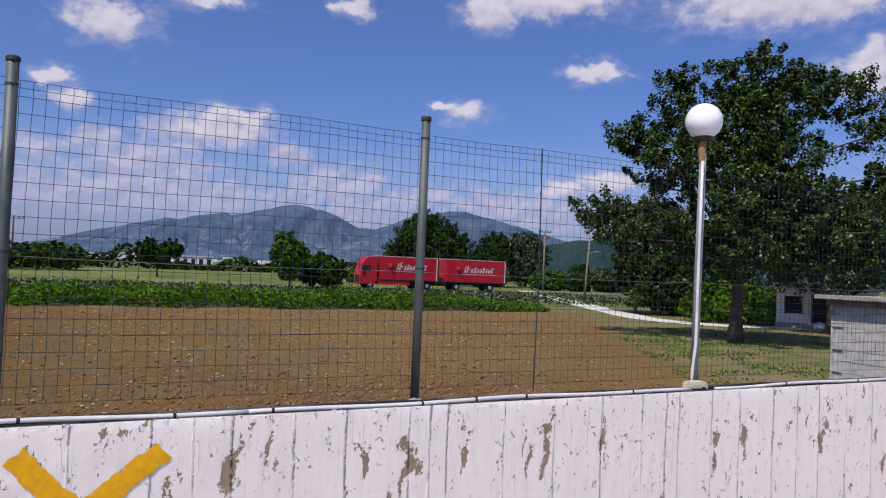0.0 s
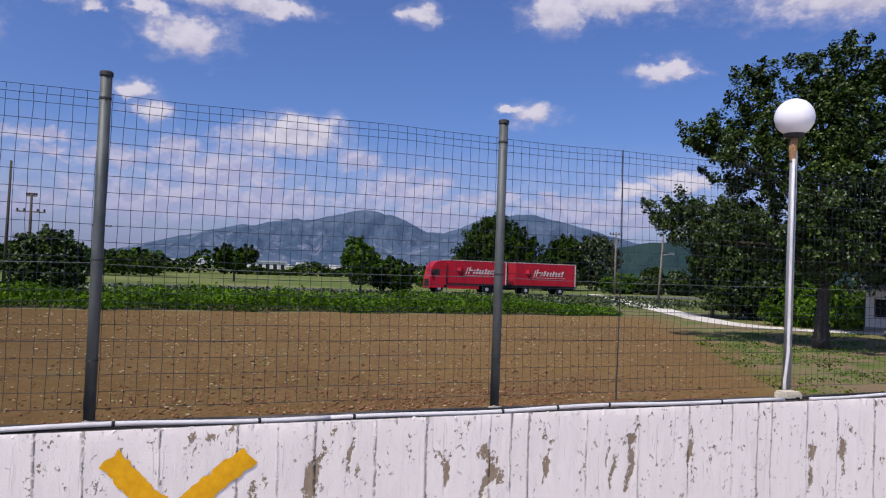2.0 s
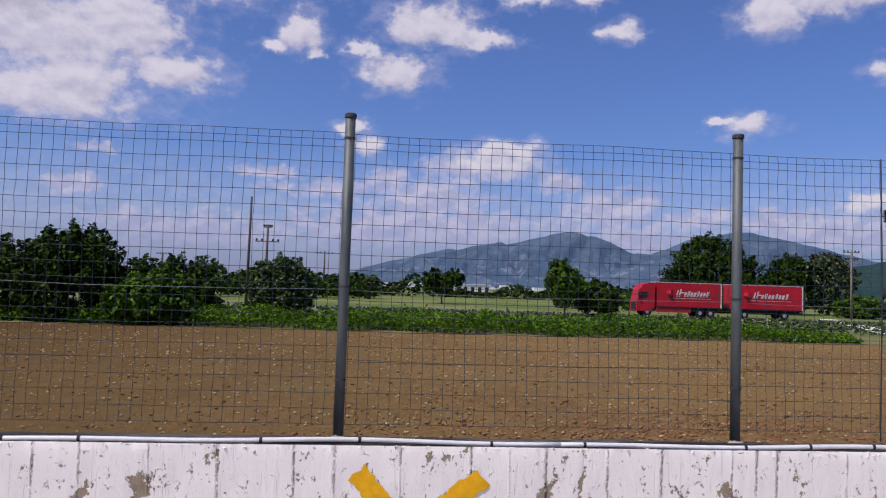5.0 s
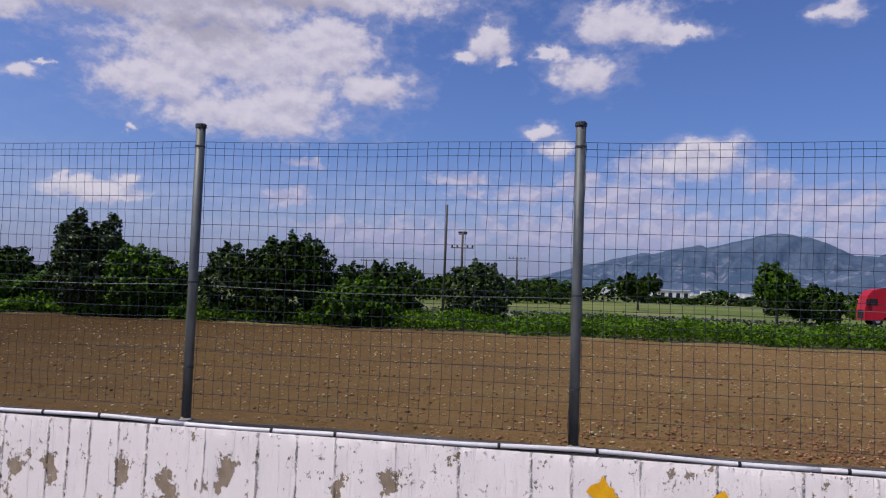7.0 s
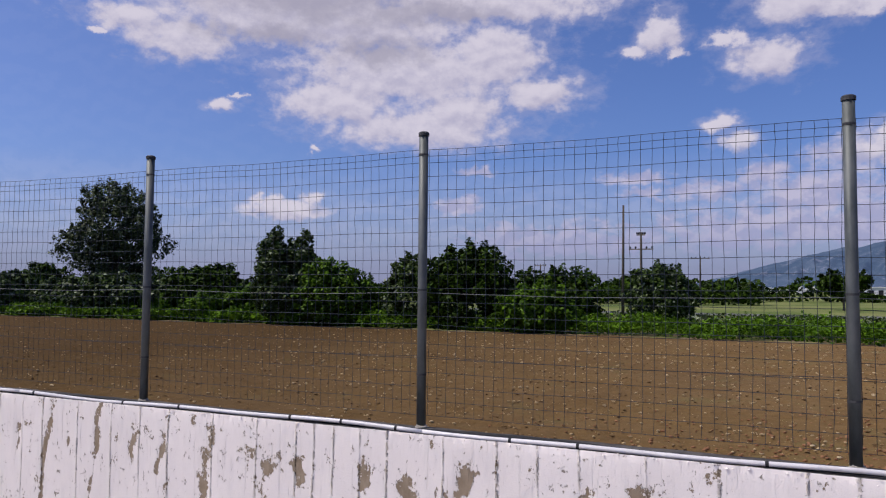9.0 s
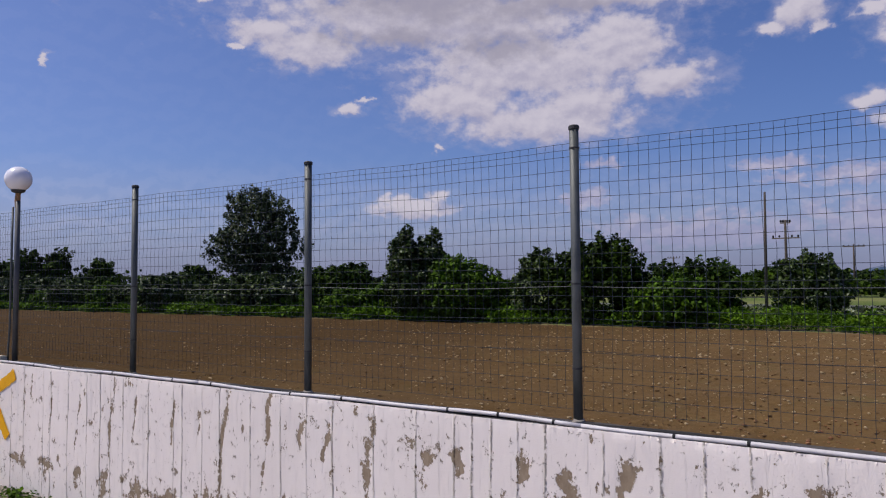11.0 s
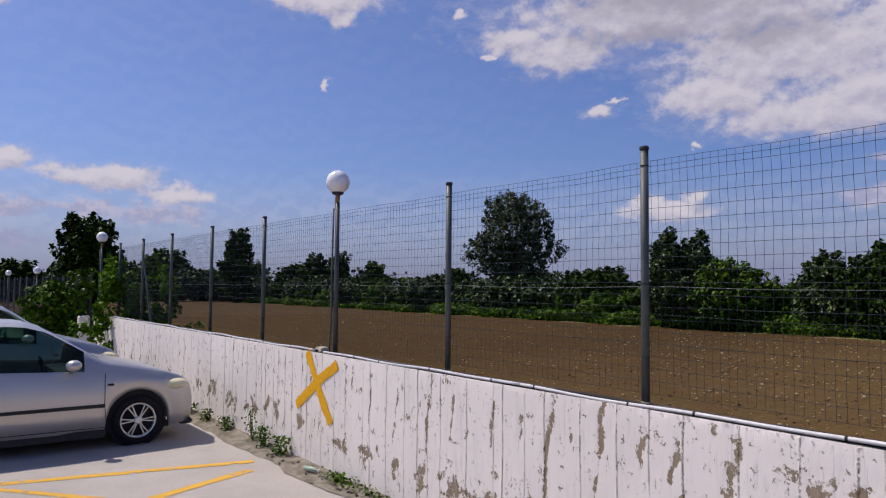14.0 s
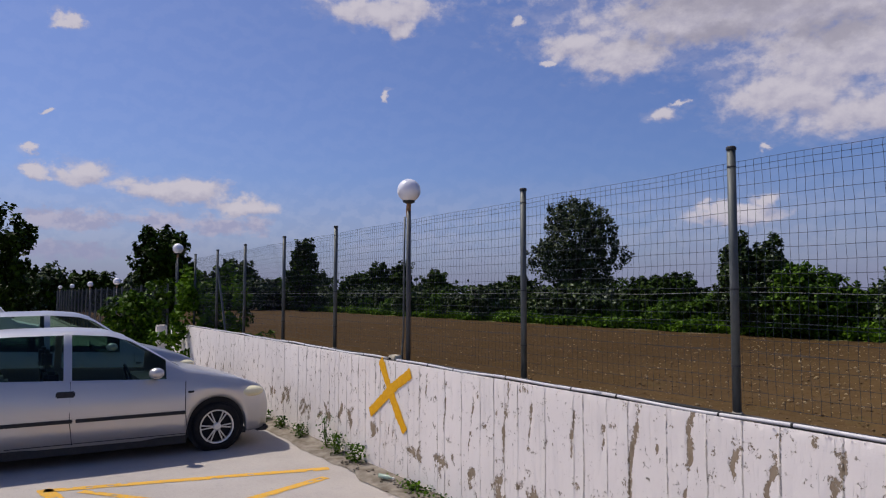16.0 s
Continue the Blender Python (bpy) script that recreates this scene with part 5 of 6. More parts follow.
# ---- lorry ----
def wheel(parent, x, y, z, r, w, spokes=6, rim=0.70, turn=0.0):
    """A wheel with its axle along x, facing +x."""
    q = part("wheel", tube([(x - w * 0.8, y, z), (x - w * 0.2, y, z)], r * 0.3, 10), M_DARK, parent)
    prof = [(-w, r * 0.60), (-w, r * 0.88), (-w * 0.85, r * 0.97), (-w * 0.7, r), (-w * 0.3, r), (-w * 0.13, r * 0.97), (0, r * 0.87), (0, r * rim * 1.04), (-0.02, r * rim)]
    bm = bmesh.new()
    n = 36
    rings = [[bm.verts.new((x + px, y + pr * math.cos(2 * math.pi * k / n), z + pr * math.sin(2 * math.pi * k / n))) for k in range(n)] for px, pr in prof]
    for a, b in zip(rings, rings[1:]):
        for k in range(n):
            bm.faces.new((a[k], a[(k + 1) % n], b[(k + 1) % n], b[k]))
    part("tyre", bm, M_TYRE, q, smooth=True)
    bm = bmesh.new()
    add_tube(bm, [(x - 0.035, y, z), (x - 0.004, y, z), (x + 0.004, y, z)], [r * 0.16, r * 0.17, r * 0.12], 14)
    rr = r * rim
    rings = [[bm.verts.new((x + px, y + pr * math.cos(2 * math.pi * k / n), z + pr * math.sin(2 * math.pi * k / n))) for k in range(n)] for px, pr in ((-0.05, rr * 0.9), (-0.01, rr * 0.92), (-0.006, rr), (-0.03, rr * 1.01))]
    for a, b in zip(rings, rings[1:]):
        for k in range(n):
            bm.faces.new((a[k], a[(k + 1) % n], b[(k + 1) % n], b[k]))
    for s in range(spokes):
        for dt in (-0.13, 0.13):
            a = 2 * math.pi * s / spokes + turn + dt
            m = Matrix.Translation((x - 0.012, y, z)) @ Matrix.Rotation(a, 4, "X")
            add_box(bm, -0.012, 0.008, rr * 0.12, rr * 0.95, -rr * 0.032, rr * 0.032, m)
    part("rim", bm, M_ALLOY, q)
    return q


def build_lorry():
    m = Matrix.Translation((31.3, 83.2, FIELD + 0.07)) @ Matrix.Rotation(radians(-1.5), 4, "Z")
    t = root("lorry", m, "red curtain-sided lorry with pale lettering on its side", "lorry")
    T = root("lorry_trailer", m, "red curtain-sided drawbar trailer with pale lettering", "trailer")

    def body(par, x0, x1):
        b = part("load_body", box(x0, x1, 0, 2.5, 1.15, 4.05, bevel=0.05), M_RED, par)
        part("roof_rail", box(x0 - 0.03, x1 + 0.03, -0.02, 2.52, 4.02, 4.10), M_LETTER, b, "pale roof edge")
        part("bottom_rail", box(x0, x1, -0.03, 2.53, 1.05, 1.17), M_DARK, b)
        part("rear_frame", box(x1 - 0.1, x1 + 0.05, -0.02, 2.52, 1.1, 4.1), M_LETTER, b)
        k = x0 + 0.9
        while k < x1 - 0.3:
            part("strap", box(k - 0.03, k + 0.03, -0.012, 0.004, 1.15, 4.0), M_RED, b)
            k += 1.05
        L = x1 - x0
        cx = x0 + 0.30 * L
        bm = bmesh.new()
        sh = Matrix.Translation((cx, -0.02, 2.75)) @ Matrix(((1, 0, 0.28, 0), (0, 1, 0, 0), (0, 0, 1, 0), (0, 0, 0, 1)))
        add_box(bm, 0.0, 0.16, -0.01, 0.01, -0.35, 0.45, sh)
        add_box(bm, 0.3, 0.48, -0.01, 0.01, -0.35, 0.55, sh)
        add_box(bm, 0.48, 0.9, -0.01, 0.01, 0.05, 0.2, sh)
        for j in range(8):
            add_box(bm, 0.95 + j * 0.42 * L / 8.5, 1.22 + j * 0.42 * L / 8.5, -0.01, 0.01, -0.32, 0.2 + 0.15 * (j % 3 == 1), sh)
        add_box(bm, -0.3, 0.55 * L, -0.01, 0.01, -0.58, -0.53, sh)
        part("lettering", bm, M_LETTER, b, "pale lettering bars")
        part("badge", tube([(cx - 0.85, -0.015, 2.35), (cx - 0.85, -0.015, 2.7), (cx - 0.85, -0.015, 3.15)], [0.12, 0.42, 0.36], 4), M_RED, b, "shield badge")
        return b

    # cab, facing -x
    bm = bmesh.new()
    prof = [(0.0, 0.55), (0.0, 1.7), (0.12, 2.2), (0.28, 3.1), (0.75, 3.75), (1.6, 3.95), (2.15, 3.95), (2.15, 0.9), (1.9, 0.9), (1.75, 0.6)]
    lo = [bm.verts.new((x, 0.03, z)) for x, z in prof]
    hi = [bm.verts.new((x, 2.47, z)) for x, z in prof]
    bm.faces.new(lo)
    bm.faces.new(hi[::-1])
    for k in range(len(prof)):
        bm.faces.new((lo[k], hi[k], hi[(k + 1) % len(prof)], lo[(k + 1) % len(prof)]))
    bmesh.ops.recalc_face_normals(bm, faces=bm.faces)
    cab = part("cab", bm, M_RED, t)
    part("side_window", box(0.42, 1.25, 0.0, 0.02, 2.15, 2.85, bevel=0.008), M_DARK, cab, "dark cab window")
    part("windscreen", box(0.0, 0.03, 0.2, 2.3, 1.95, 2.95, Matrix.Translation((0.04, 0, 0)) @ Matrix.Rotation(radians(9), 4, "Y")), M_DARK, cab)
    part("mirror", box(0.1, 0.28, -0.25, -0.05, 2.15, 2.8, bevel=0.03), M_DARK, cab)
    part("grille", box(-0.02, 0.02, 0.4, 2.1, 0.7, 1.6), M_DARK, cab)
    part("chassis", box(0.4, 10.1, 0.6, 1.9, 0.75, 1.05), M_DARK, t)
    part("side_skirt", box(2.4, 6.6, 0.05, 0.15, 0.5, 1.05), M_RED, t)
    body(t, 2.45, 10.3)
    part("chassis", box(11.3, 20.3, 0.6, 1.9, 0.75, 1.05), M_DARK, T)
    part("drawbar", box(10.0, 12.2, 1.1, 1.4, 0.6, 0.75), M_DARK, T)
    body(T, 11.7, 20.4)

    def lorry_wheel(par, x):
        w = part("wheel", tube([(x, 0.06, 0.5), (x, 0.09, 0.5), (x, 0.36, 0.5), (x, 0.4, 0.5)], [0.42, 0.5, 0.5, 0.42], 22), M_TYRE, par)
        part("rim", tube([(x, 0.05, 0.5), (x, 0.10, 0.5)], [0.22, 0.27], 16), M_ALLOY, w)
        w2 = part("wheel", tube([(x, 2.06, 0.5), (x, 2.4, 0.5)], 0.5, 16), M_TYRE, par)

    for x in (1.3, 7.7, 9.0):
        lorry_wheel(t, x)
    for x in (13.2, 18.2):
        lorry_wheel(T, x)


build_lorry()


# ---- shed, house ----
def build_shed():
    s = root("block_shed", (12.6, 8.3, FIELD), "low grey concrete block shed with a pale slab roof", "shed")
    core = part("wall", box(0.03, 4.5, -4.6, -0.03, -0.1, 2.4), M_BLOCK, s)
    roof = part("roof", box(-0.22, 4.8, -4.9, 0.2, 2.48, 2.56, bevel=0.015), M_CEMENT, s, "pale weathered roof slab")
    part("beam", box(-0.06, 4.6, -4.7, 0.06, 2.38, 2.49), M_WOOD, s, "dark timber under the roof")
    bl = bmesh.new()
    add_box(bl, -0.005, 0.03, -0.197, 0.197, 0.002, 0.197, bevel=0.005)
    me = bpy.data.meshes.new("block")
    bl.to_mesh(me)
    bl.free()
    me.materials.append(M_BLOCK)
    rng = random.Random(3)
    for row in range(12):
        for col in range(11):
            o = new("block", me)
            o.parent = core
            o.location = (rng.uniform(-0.004, 0.004), -0.22 - 0.4 * col - (0.2 if row % 2 else 0), row * 0.2)
    for row in range(12):
        part("block_course", box(-0.005, 4.4, -0.03, 0.0, row * 0.2 + 0.002, row * 0.2 + 0.197), M_BLOCK, core)


build_shed()


def build_house():
    m = Matrix.Translation((39.4, 30.6, FIELD)) @ Matrix.Rotation(radians(-52), 4, "Z")
    h = root("small_house", m, "small whitewashed farm house with dark door and window", "house")
    wall = part("wall", box(0, 5.5, 0, 5, -0.1, 2.6), M_LIME, h)
    bm = bmesh.new()
    for v in ((-0.3, -0.4, 2.5), (5.8, -0.4, 2.5), (5.8, 5.4, 2.5), (-0.3, 5.4, 2.5), (-0.3, 2.5, 2.9), (5.8, 2.5, 2.9)):
        bm.verts.new(v)
    bm.verts.ensure_lookup_table()
    for f in ((0, 1, 5, 4), (2, 3, 4, 5), (0, 4, 3), (1, 2, 5), (3, 2, 1, 0)):
        bm.faces.new([bm.verts[k] for k in f])
    part("roof", bm, M_WOOD, h, "low weathered roof")
    part("plinth", box(-0.05, 5.55, -0.08, 0.02, -0.1, 0.35), M_CEMENT, h)
    w = part("window", box(0.5, 1.4, -0.03, 0.05, 0.95, 2.0), M_DARK, h, "dark window")
    part("frame", box(0.43, 0.5, -0.05, 0.05, 0.9, 2.05), M_WOOD, w)
    part("frame", box(1.4, 1.47, -0.05, 0.05, 0.9, 2.05), M_WOOD, w)
    d = part("door", box(2.0, 2.9, -0.03, 0.05, 0.0, 2.1), M_DARK, h, "dark open doorway")
    part("door_frame", box(1.91, 2.0, -0.05, 0.05, 0.0, 2.18), M_WOOD, d)
    rng = random.Random(8)
    for k in range(4):
        c = m @ Vector((2.4 + 0.5 * k, -1.0 - 0.3 * (k % 2), 0))
        sk = obj("sack", sphere((0, 0, 0.24), 0.36, 14, 0.8), M_WHITE, smooth=True)
        for v in sk.data.vertices:
            v.co += Vector((noise.noise(v.co * 5 + Vector((k, 0, 0))),) * 3) * 0.07
        sk.location = c
        tagged(sk, "stuffed white sack by the small house", "sack", "sacks by the house")


build_house()


# ---- cars ----
def car(at, label, paint, hgt=1.43, length=4.1, wide=1.70, strip_trim=True, wheel_r=0.288, estate=False):
    """A parked hatchback, nose towards +y, with its flank at x = 0 facing +x."""
    r = root("car", at, label, "car", "parked cars")
    # y runs from the nose (0) backwards (negative); the car is built along its own length
    L = length
    wf, wr = -0.70 * (L / 4.1), -0.70 * (L / 4.1) - 2.6
    n = 150
    ys = np.linspace(0, -L, n)

    def curve(pts):
        p = np.array(pts)
        return np.interp(-ys / L, p[:, 0], p[:, 1])

    k = hgt / 1.43
    top = curve([(0, 0.56), (0.012, 0.66), (0.04, 0.745), (0.10, 0.83), (0.20, 0.925), (0.262, 0.97), (0.30, 1.06), (0.36, 1.22), (0.41, 1.345), (0.46, 1.405), (0.55, 1.43), (0.70, 1.42), (0.82, 1.385), (0.90, 1.27 if not estate else 1.36), (0.955, 1.06 if not estate else 1.25), (0.985, 0.86), (1, 0.55)]) * k
    for _ in range(3):
        top[1:-1] = (top[:-2] + 2 * top[1:-1] + top[2:]) / 4
    belt = np.minimum(curve([(0, 0.52), (0.03, 0.68), (0.10, 0.765), (0.262, 0.86), (0.5, 0.90), (0.9, 0.96), (0.97, 0.94), (1, 0.53)]) * k, top - 0.02)
    low = curve([(0, 0.34), (0.01, 0.22), (0.06, 0.19), (0.2, 0.19), (0.9, 0.21), (0.985, 0.26), (1, 0.36)])
    for c in (wf, wr):
        R = wheel_r + 0.062
        inside = R**2 - (ys - c) ** 2
        arch = np.where(inside > 0, wheel_r + np.sqrt(np.maximum(inside, 0)), 0)
        low = np.maximum(low, arch)
    half = wide / 2
    plan = curve([(0, 0.66), (0.012, 0.79), (0.04, 0.90), (0.10, 0.965), (0.2, 0.985), (0.5, 1.0), (0.85, 0.985), (0.95, 0.93), (0.985, 0.84), (1, 0.70)]) * half
    V = []
    for i, y in enumerate(ys):
        b, t, l, w = belt[i], top[i], min(low[i], belt[i] - 0.06), plan[i]
        cab = max(0.0, t - b)
        tw = w - 0.045 - 0.30 * cab
        mid = l + (b - l) * 0.55
        V += [(w - 0.10, l - 0.0), (w - 0.02, l + 0.012), (w, l + (b - l) * 0.3), (w + 0.004, mid), (w - 0.012, b - 0.03), (w - 0.035, b), (tw + (w - 0.045 - tw) * 0.4, b + cab * 0.62), (tw - 0.02, b + cab * 0.92), (tw - 0.12, t - 0.002), (tw * 0.45, t + 0.012 * min(1, cab * 3)), (0, t + 0.016 * min(1, cab * 3))]
    V = np.array(V).reshape(n, 11, 2)
    X = np.concatenate([V[..., 0] - half, (-V[:, ::-1, 0] - half)[:, 1:]], 1)
    Z = np.concatenate([V[..., 1], V[:, ::-1, 1][:, 1:]], 1)
    Y = np.repeat(ys[:, None], X.shape[1], 1)
    G = np.stack([X, Y, Z], -1)
    nv = X.shape[1]
    F = grid_faces(n, nv)
    # openings of the glasshouse are left out of the shell
    col = np.tile(np.arange(nv - 1), n - 1)
    row = np.repeat(np.arange(n - 1), nv - 1)
    fy = -ys[row] / L
    cabh = (top - belt)[row]
    side = ((col == 5) | (col == 6) | (col == nv - 7) | (col == nv - 8))
    glass_side = side & (cabh > 0.20) & (fy > 0.315) & (fy < 0.905)
    pillar = (np.abs(fy - 0.565) < 0.009) | (np.abs(fy - 0.80) < 0.014)
    glass_front = (col >= 8) & (col <= nv - 10) & (fy > 0.268) & (fy < 0.415)
    glass_rear = (col >= 8) & (col <= nv - 10) & (fy > 0.885) & (fy < 0.955)
    hole = (glass_side & ~pillar) | glass_front | glass_rear
    shell = mesh_from("body", G.reshape(-1, 3), F[~hole], [paint], True)
    shell.parent = r
    bm = bmesh.new()
    bm.from_mesh(shell.data)
    bmesh.ops.delete(bm, geom=[v for v in bm.verts if not v.link_faces], context="VERTS")
    bmesh.ops.recalc_face_normals(bm, faces=bm.faces)
    bm.to_mesh(shell.data)
    bm.free()

    def pane(name, mask, lab):
        f = F[mask]
        if not len(f):
            return
        used = np.unique(f)
        remap = np.zeros(n * nv, int)
        remap[used] = np.arange(len(used))
        verts = G.reshape(-1, 3)[used].copy()
        verts[:, 0] += np.where(verts[:, 0] > -half, -0.006, 0.006)
        verts[:, 2] -= 0.003
        o = mesh_from(name, verts, remap[f], [M_GLASS], True)
        o.parent = r
        o.visible_shadow = True
        o["label"] = lab

    right = col < nv // 2
    for a, b in ((0.3, 0.565), (0.565, 0.80), (0.80, 0.92)):
        for sd in (right, ~right):
            pane("side_window", glass_side & ~pillar & sd & (fy > a) & (fy <= b), "dark tinted side window")
    pane("windscreen", glass_front, "windscreen")
    pane("rear_window", glass_rear, "rear window")
    # seats, dashboard and floor inside
    part("dashboard", box(-wide + 0.2, -0.2, -0.38 * L, -0.29 * L, 0.35, 0.84 * k, bevel=0.04), M_TRIM, r)
    part("floor_pan", box(-wide + 0.12, -0.12, -0.93 * L, -0.08 * L, 0.17, 0.24), M_TRIM, r, "black underbody")
    for sx in (-0.72, -wide + 0.25):
        seat = part("seat", box(sx, sx + 0.48, -0.58 * L, -0.46 * L, 0.30, 0.55, bevel=0.05), M_TRIM, r)
        part("seat_back", box(sx, sx + 0.48, -0.62 * L, -0.585 * L, 0.45, 1.02, bevel=0.04), M_TRIM, seat)
        part("headrest", box(sx + 0.12, sx + 0.36, -0.625 * L, -0.60 * L, 1.05, 1.24, bevel=0.03), M_TRIM, seat)
    part("rear_seat", box(-wide + 0.2, -0.2, -0.84 * L, -0.70 * L, 0.3, 0.9, bevel=0.05), M_TRIM, r)
    ring = [(-0.48 + 0.17 * math.cos(a), -0.40 * L - 0.05 * math.sin(a), 0.86 * k + 0.16 * math.sin(a)) for a in np.linspace(0, 2 * math.pi, 20)]
    part("steering_wheel", tube(ring, 0.014, 6, False), M_TRIM, r)
    for c in (wf, wr):
        wheel(r, -0.03, c, wheel_r, wheel_r, 0.19)
        q = wheel(r, 0.0, 0, 0, wheel_r, 0.19)
        q.matrix_basis = Matrix.Translation((-wide + 0.03, c, wheel_r)) @ Matrix.Rotation(math.pi, 4, "Z")
        part("wheel_well", tube([(-0.34, c, wheel_r + 0.02), (-0.09, c, wheel_r + 0.02)], wheel_r + 0.05, 28), M_DARK, r, "black wheel arch liner")
    # lamps, bumpers, seams and small fittings
    for sx in (-0.115, -wide + 0.115):
        m = Matrix.Translation((sx, -0.045 * L - 0.085, 0.665 * k)) @ Matrix.Diagonal((0.118, 0.155, 0.066, 1))
        bm = bmesh.new()
        bmesh.ops.create_uvsphere(bm, u_segments=24, v_segments=14, radius=1, matrix=m)
        part("headlight", bm, M_LENS, r, "clear headlight", smooth=True)
    # Black sill strips; their black also stands in for shade under the body.
    for sx in (-0.045, -wide + 0.045):
        part("sill", box(sx - 0.02, sx + 0.02, wr + wheel_r + 0.07, wf - wheel_r - 0.07, 0.13, 0.235, bevel=0.01), M_TRIM, r, "black sill strip doubling as shade under the body")
    part("bumper_lip", box(-wide + 0.14, -0.14, -0.19, -0.03, 0.17, 0.24, bevel=0.02), M_TRIM, r, "black bumper lip")
    part("grille", box(-wide / 2 - 0.35, -wide / 2 + 0.35, -0.05, 0.012, 0.40, 0.50, bevel=0.01), M_TRIM, r)
    if strip_trim:
        for a, b in ((-1.08, -2.24), (-2.27, -3.05)):
            part("side_strip", box(-0.012, 0.012, b * L / 4.1, a * L / 4.1, 0.475, 0.515, bevel=0.005), M_TRIM, r, "dark rubbing strip")
    part("door_handle", box(-0.03, 0.008, -2.44 * L / 4.1, -2.26 * L / 4.1 + 0.01, 0.735 * k, 0.80 * k, bevel=0.012), M_TRIM, r, "black door handle")
    for y0, z0, z1 in ((-1.08, 0.24, 0.84), (-2.30, 0.24, 0.90)):
        part("door_seam", tube([(-0.004, y0 * L / 4.1 + 0.03, z0), (0.003, y0 * L / 4.1, 0.5), (-0.018, y0 * L / 4.1, z1 * k)], 0.004, 5), M_TRIM, r)
    part("sill_seam", tube([(-0.006, -1.08 * L / 4.1, 0.25), (-0.006, -2.9 * L / 4.1, 0.25)], 0.004, 5), M_TRIM, r)
    mir = part("mirror", sphere((0.10, -1.43 * L / 4.1, 0.955 * k), 0.085, 16, 0.75), paint, r, "door mirror", smooth=True)
    part("mirror_foot", box(-0.06, 0.08, -1.46 * L / 4.1, -1.40 * L / 4.1, 0.90 * k, 0.93 * k), M_TRIM, mir)
    part("indicator", box(-0.012, 0.008, -1.02 * L / 4.1 - 0.035, -1.02 * L / 4.1 + 0.035, 0.70 * k, 0.725 * k, bevel=0.006), M_TRIM, r)
    part("wiper", tube([(-0.35, -0.27 * L, 0.985 * k), (-0.9, -0.285 * L, 1.035 * k)], 0.01, 5), M_TRIM, r)
    return r


car((-9.92, 2.87, 0), "silver hatchback parked nose to the white wall", M_SILVER, 1.465)
car((-13.3, 2.78, 0), "grey metallic hatchback parked beside the silver car", M_GREYCAR, 1.60, 4.0, 1.70, False, estate=True)


def build_van():
    v = root("van", (-24.0, 1.0, 0), "white van parked far down the car park", "van")
    bm = bmesh.new()
    prof = [(0, 0.45), (0, 0.95), (-0.75, 1.12), (-1.35, 1.85), (-1.7, 1.95), (-4.6, 1.97), (-4.7, 1.7), (-4.75, 0.45)]
    a = [bm.verts.new((0, y, z)) for y, z in prof]
    b = [bm.verts.new((-1.8, y, z)) for y, z in prof]
    bm.faces.new(a), bm.faces.new(b[::-1])
    for k in range(len(prof)):
        bm.faces.new((a[k], b[k], b[(k + 1) % len(prof)], a[(k + 1) % len(prof)]))
    bmesh.ops.recalc_face_normals(bm, faces=bm.faces)
    bmesh.ops.bevel(bm, geom=list(bm.edges), offset=0.06, segments=2, affect="EDGES")
    part("body", bm, M_WHITE, v)
    part("side_window", box(-0.01, 0.012, -2.5, -1.45, 1.25, 1.75, bevel=0.01), M_GLASS, v, "dark cab window")
    part("side_window", box(-0.01, 0.012, -4.2, -2.7, 1.25, 1.75, bevel=0.01), M_GLASS, v, "dark load window")
    for y in (-0.85, -3.7):
        wheel(v, 0.0, y, 0.33, 0.33, 0.2)


build_van()


# ---- parking lines, wall-foot weeds and litter ----
def road_line(a, b, w=0.12):
    a, b = Vector((*a, 0)), Vector((*b, 0))
    d = (b - a).normalized()
    q = Vector((-d.y, d.x, 0)) * w / 2
    n = max(6, int((b - a).length / 0.06))
    rng = random.Random(int(a.x * 100))
    bm = bmesh.new()
    rows = []
    for k in range(n + 1):
        p = a.lerp(b, k / n)
        rows.append([bm.verts.new(p + q * s * (1 + rng.uniform(-0.12, 0.12)) + Vector((0, 0, 0.004))) for s in (-1, -0.4, 0.4, 1)])
    for r0, r1 in zip(rows, rows[1:]):
        for j in range(3):
            if rng.random() > 0.06:
                bm.faces.new((r0[j], r0[j + 1], r1[j + 1], r1[j]))
    tagged(obj("parking_line", bm, M_WORN), "worn yellow parking line on the paving", "road marking", "yellow parking lines")


road_line((-9.0, 0.30), (-8.42, 2.98))
road_line((-8.08, 2.80), (-7.2, 0.7))
road_line((-8.80, 0.60), (-7.7, 1.5), 0.09)
road_line((-9.06, 0.30), (-7.4, 0.62), 0.14)
road_line((-12.9, 0.3), (-12.6, 2.9))
road_line((-7.2, -4.0), (-7.6, 1.6))


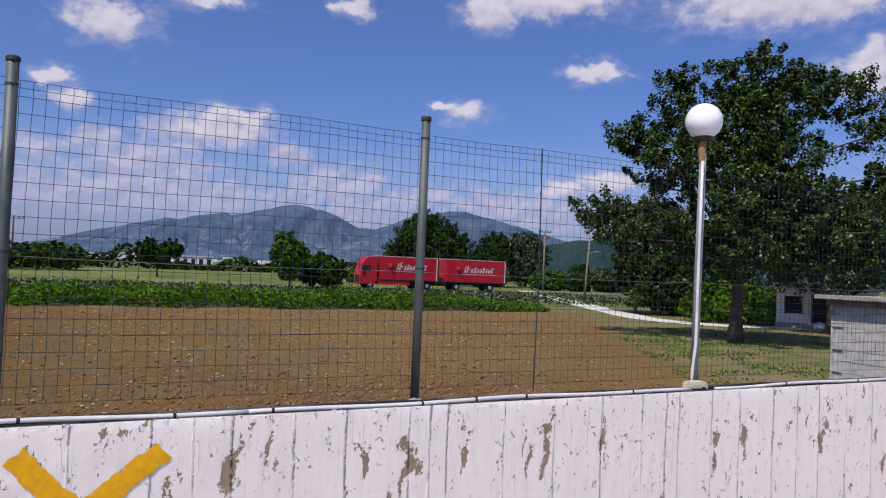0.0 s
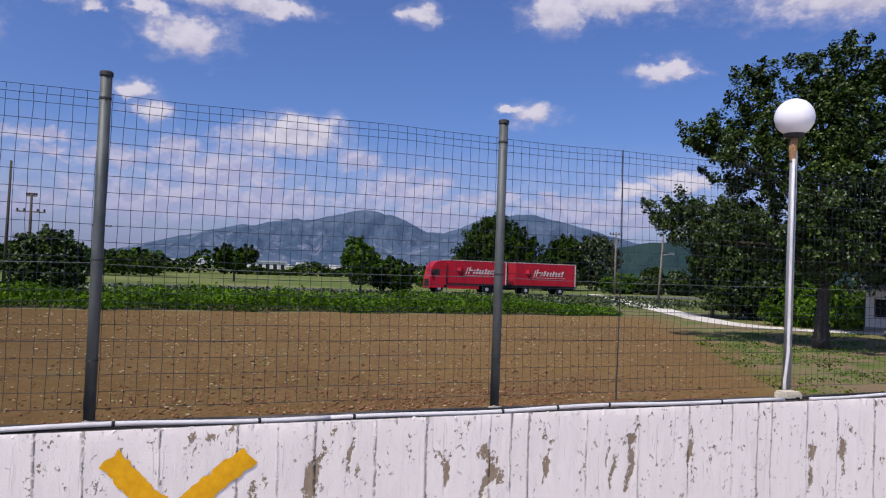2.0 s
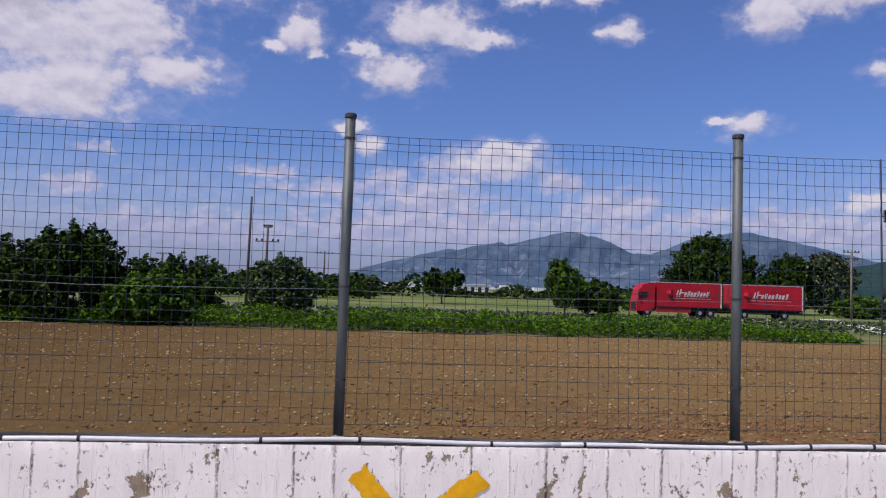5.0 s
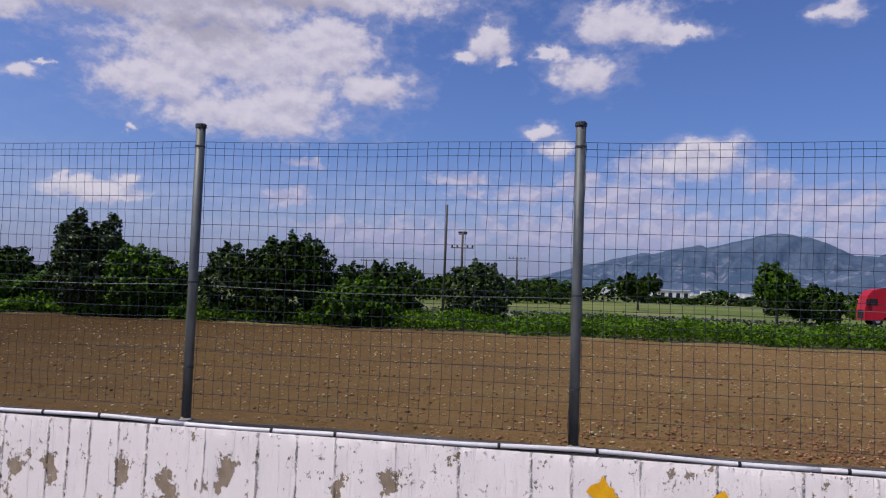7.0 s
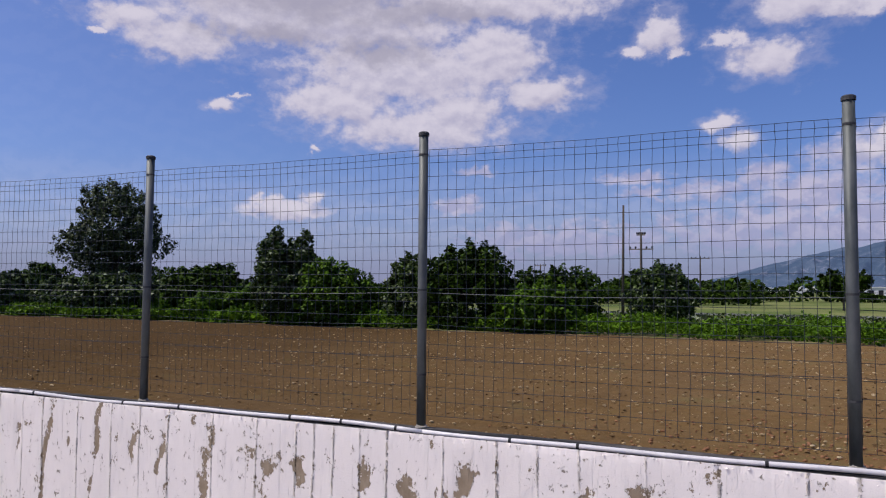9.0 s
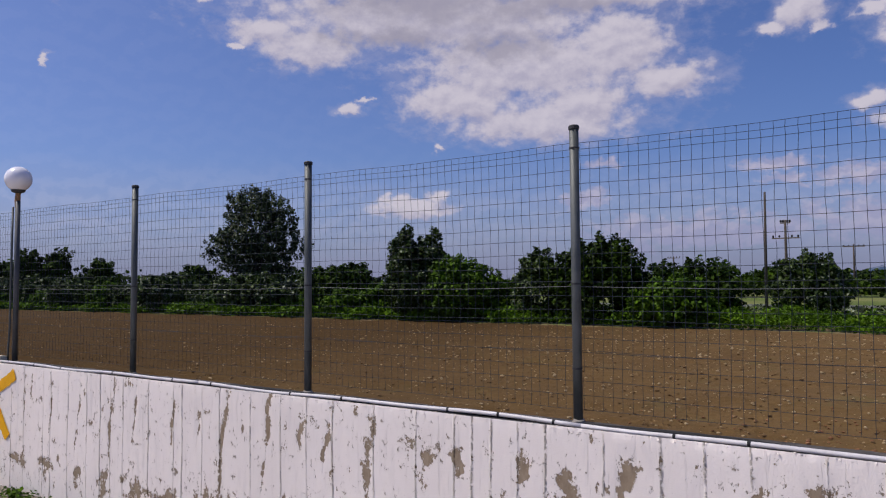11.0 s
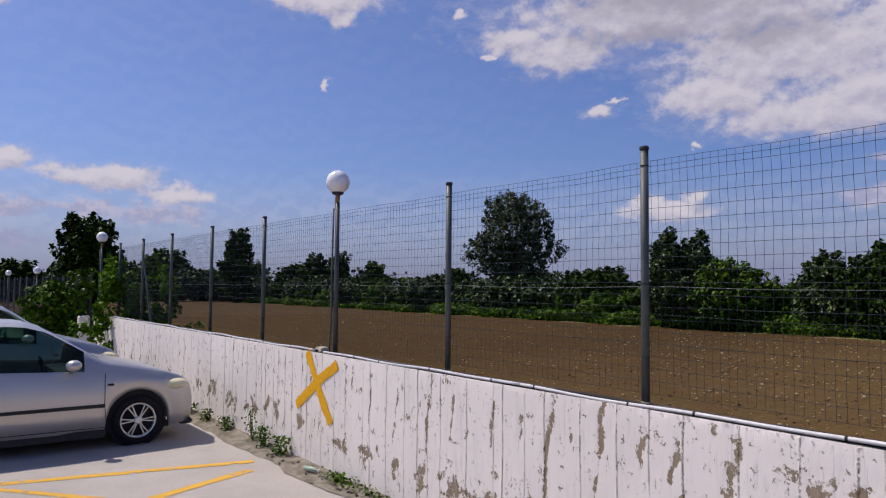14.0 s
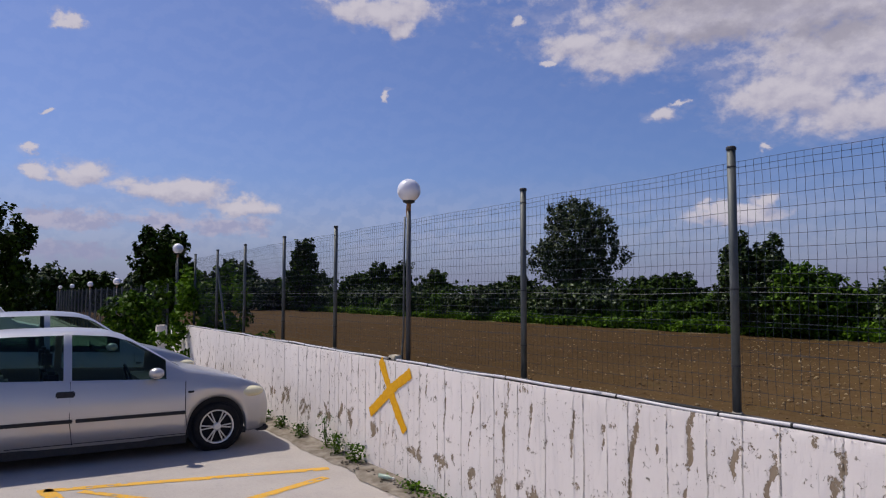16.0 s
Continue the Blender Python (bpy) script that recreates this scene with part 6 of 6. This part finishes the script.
def build_wall_weeds():
    rng = np.random.default_rng(55)
    for k, (x, h, w, n) in enumerate(((-8.45, 0.20, 0.07, 220), (-8.95, 0.24, 0.07, 170), (-10.15, 0.18, 0.07, 170), (-10.9, 0.15, 0.07, 140), (-11.6, 0.15, 0.07, 120), (-7.1, 0.07, 0.16, 200), (-9.3, 0.42, 0.05, 90), (-12.6, 0.22, 0.1, 150), (-6.3, 0.06, 0.3, 160))):
        p = np.stack([x + rng.normal(0, w, n), 3.30 + rng.normal(0, 0.05, n), 0.02 + rng.random(n) * h], 1)
        r = root("weed", (0, 0, 0), "green weed tuft growing at the foot of the wall", "weed", "weeds along the wall foot")
        v, f = leaves(rng, p, 0.034, 0.8)
        o = mesh_from("leaves", v, f, [M_LEAF_BRIGHT])
        o.parent = r
        bm = bmesh.new()
        for j in range(9):
            a = x + rng.normal(0, w * 0.5)
            add_tube(bm, [(a, 3.32, 0.0), (a + rng.normal(0, 0.03), 3.29, h * 0.5), (a + rng.normal(0, 0.06), 3.27, h)], [0.004, 0.003, 0.001], 4)
        part("stems", bm, M_LEAF_BRIGHT, r)
    x = rng.uniform(-8.6, -6.6, 60)
    lumps("rubble", np.stack([x, 3.24 + rng.normal(0, 0.06, 60), np.full(60, 0.035)], 1), rng.uniform(0.005, 0.022, 60), M_GUTTER, "broken mortar crumbs along the wall foot", "rubble", 7)
    bt = root("bottle", Matrix.Translation((-7.55, 3.22, 0.066)) @ Matrix.Rotation(radians(20), 4, "Z") @ Matrix.Scale(0.75, 4), "discarded pale green bottle by the wall", "bottle")
    q = Mat("green bottle", 0.2, 0.0, 0.5).colour((0.36, 0.46, 0.36)).m
    b = part("body", tube([(-0.12, 0, 0), (-0.11, 0, 0), (0.05, 0, 0), (0.09, 0, 0), (0.13, 0, 0)], [0.02, 0.032, 0.032, 0.014, 0.013], 12), q, bt, smooth=True)
    part("cap", tube([(0.13, 0, 0), (0.15, 0, 0)], 0.015, 10), M_WHITE, bt)


build_wall_weeds()
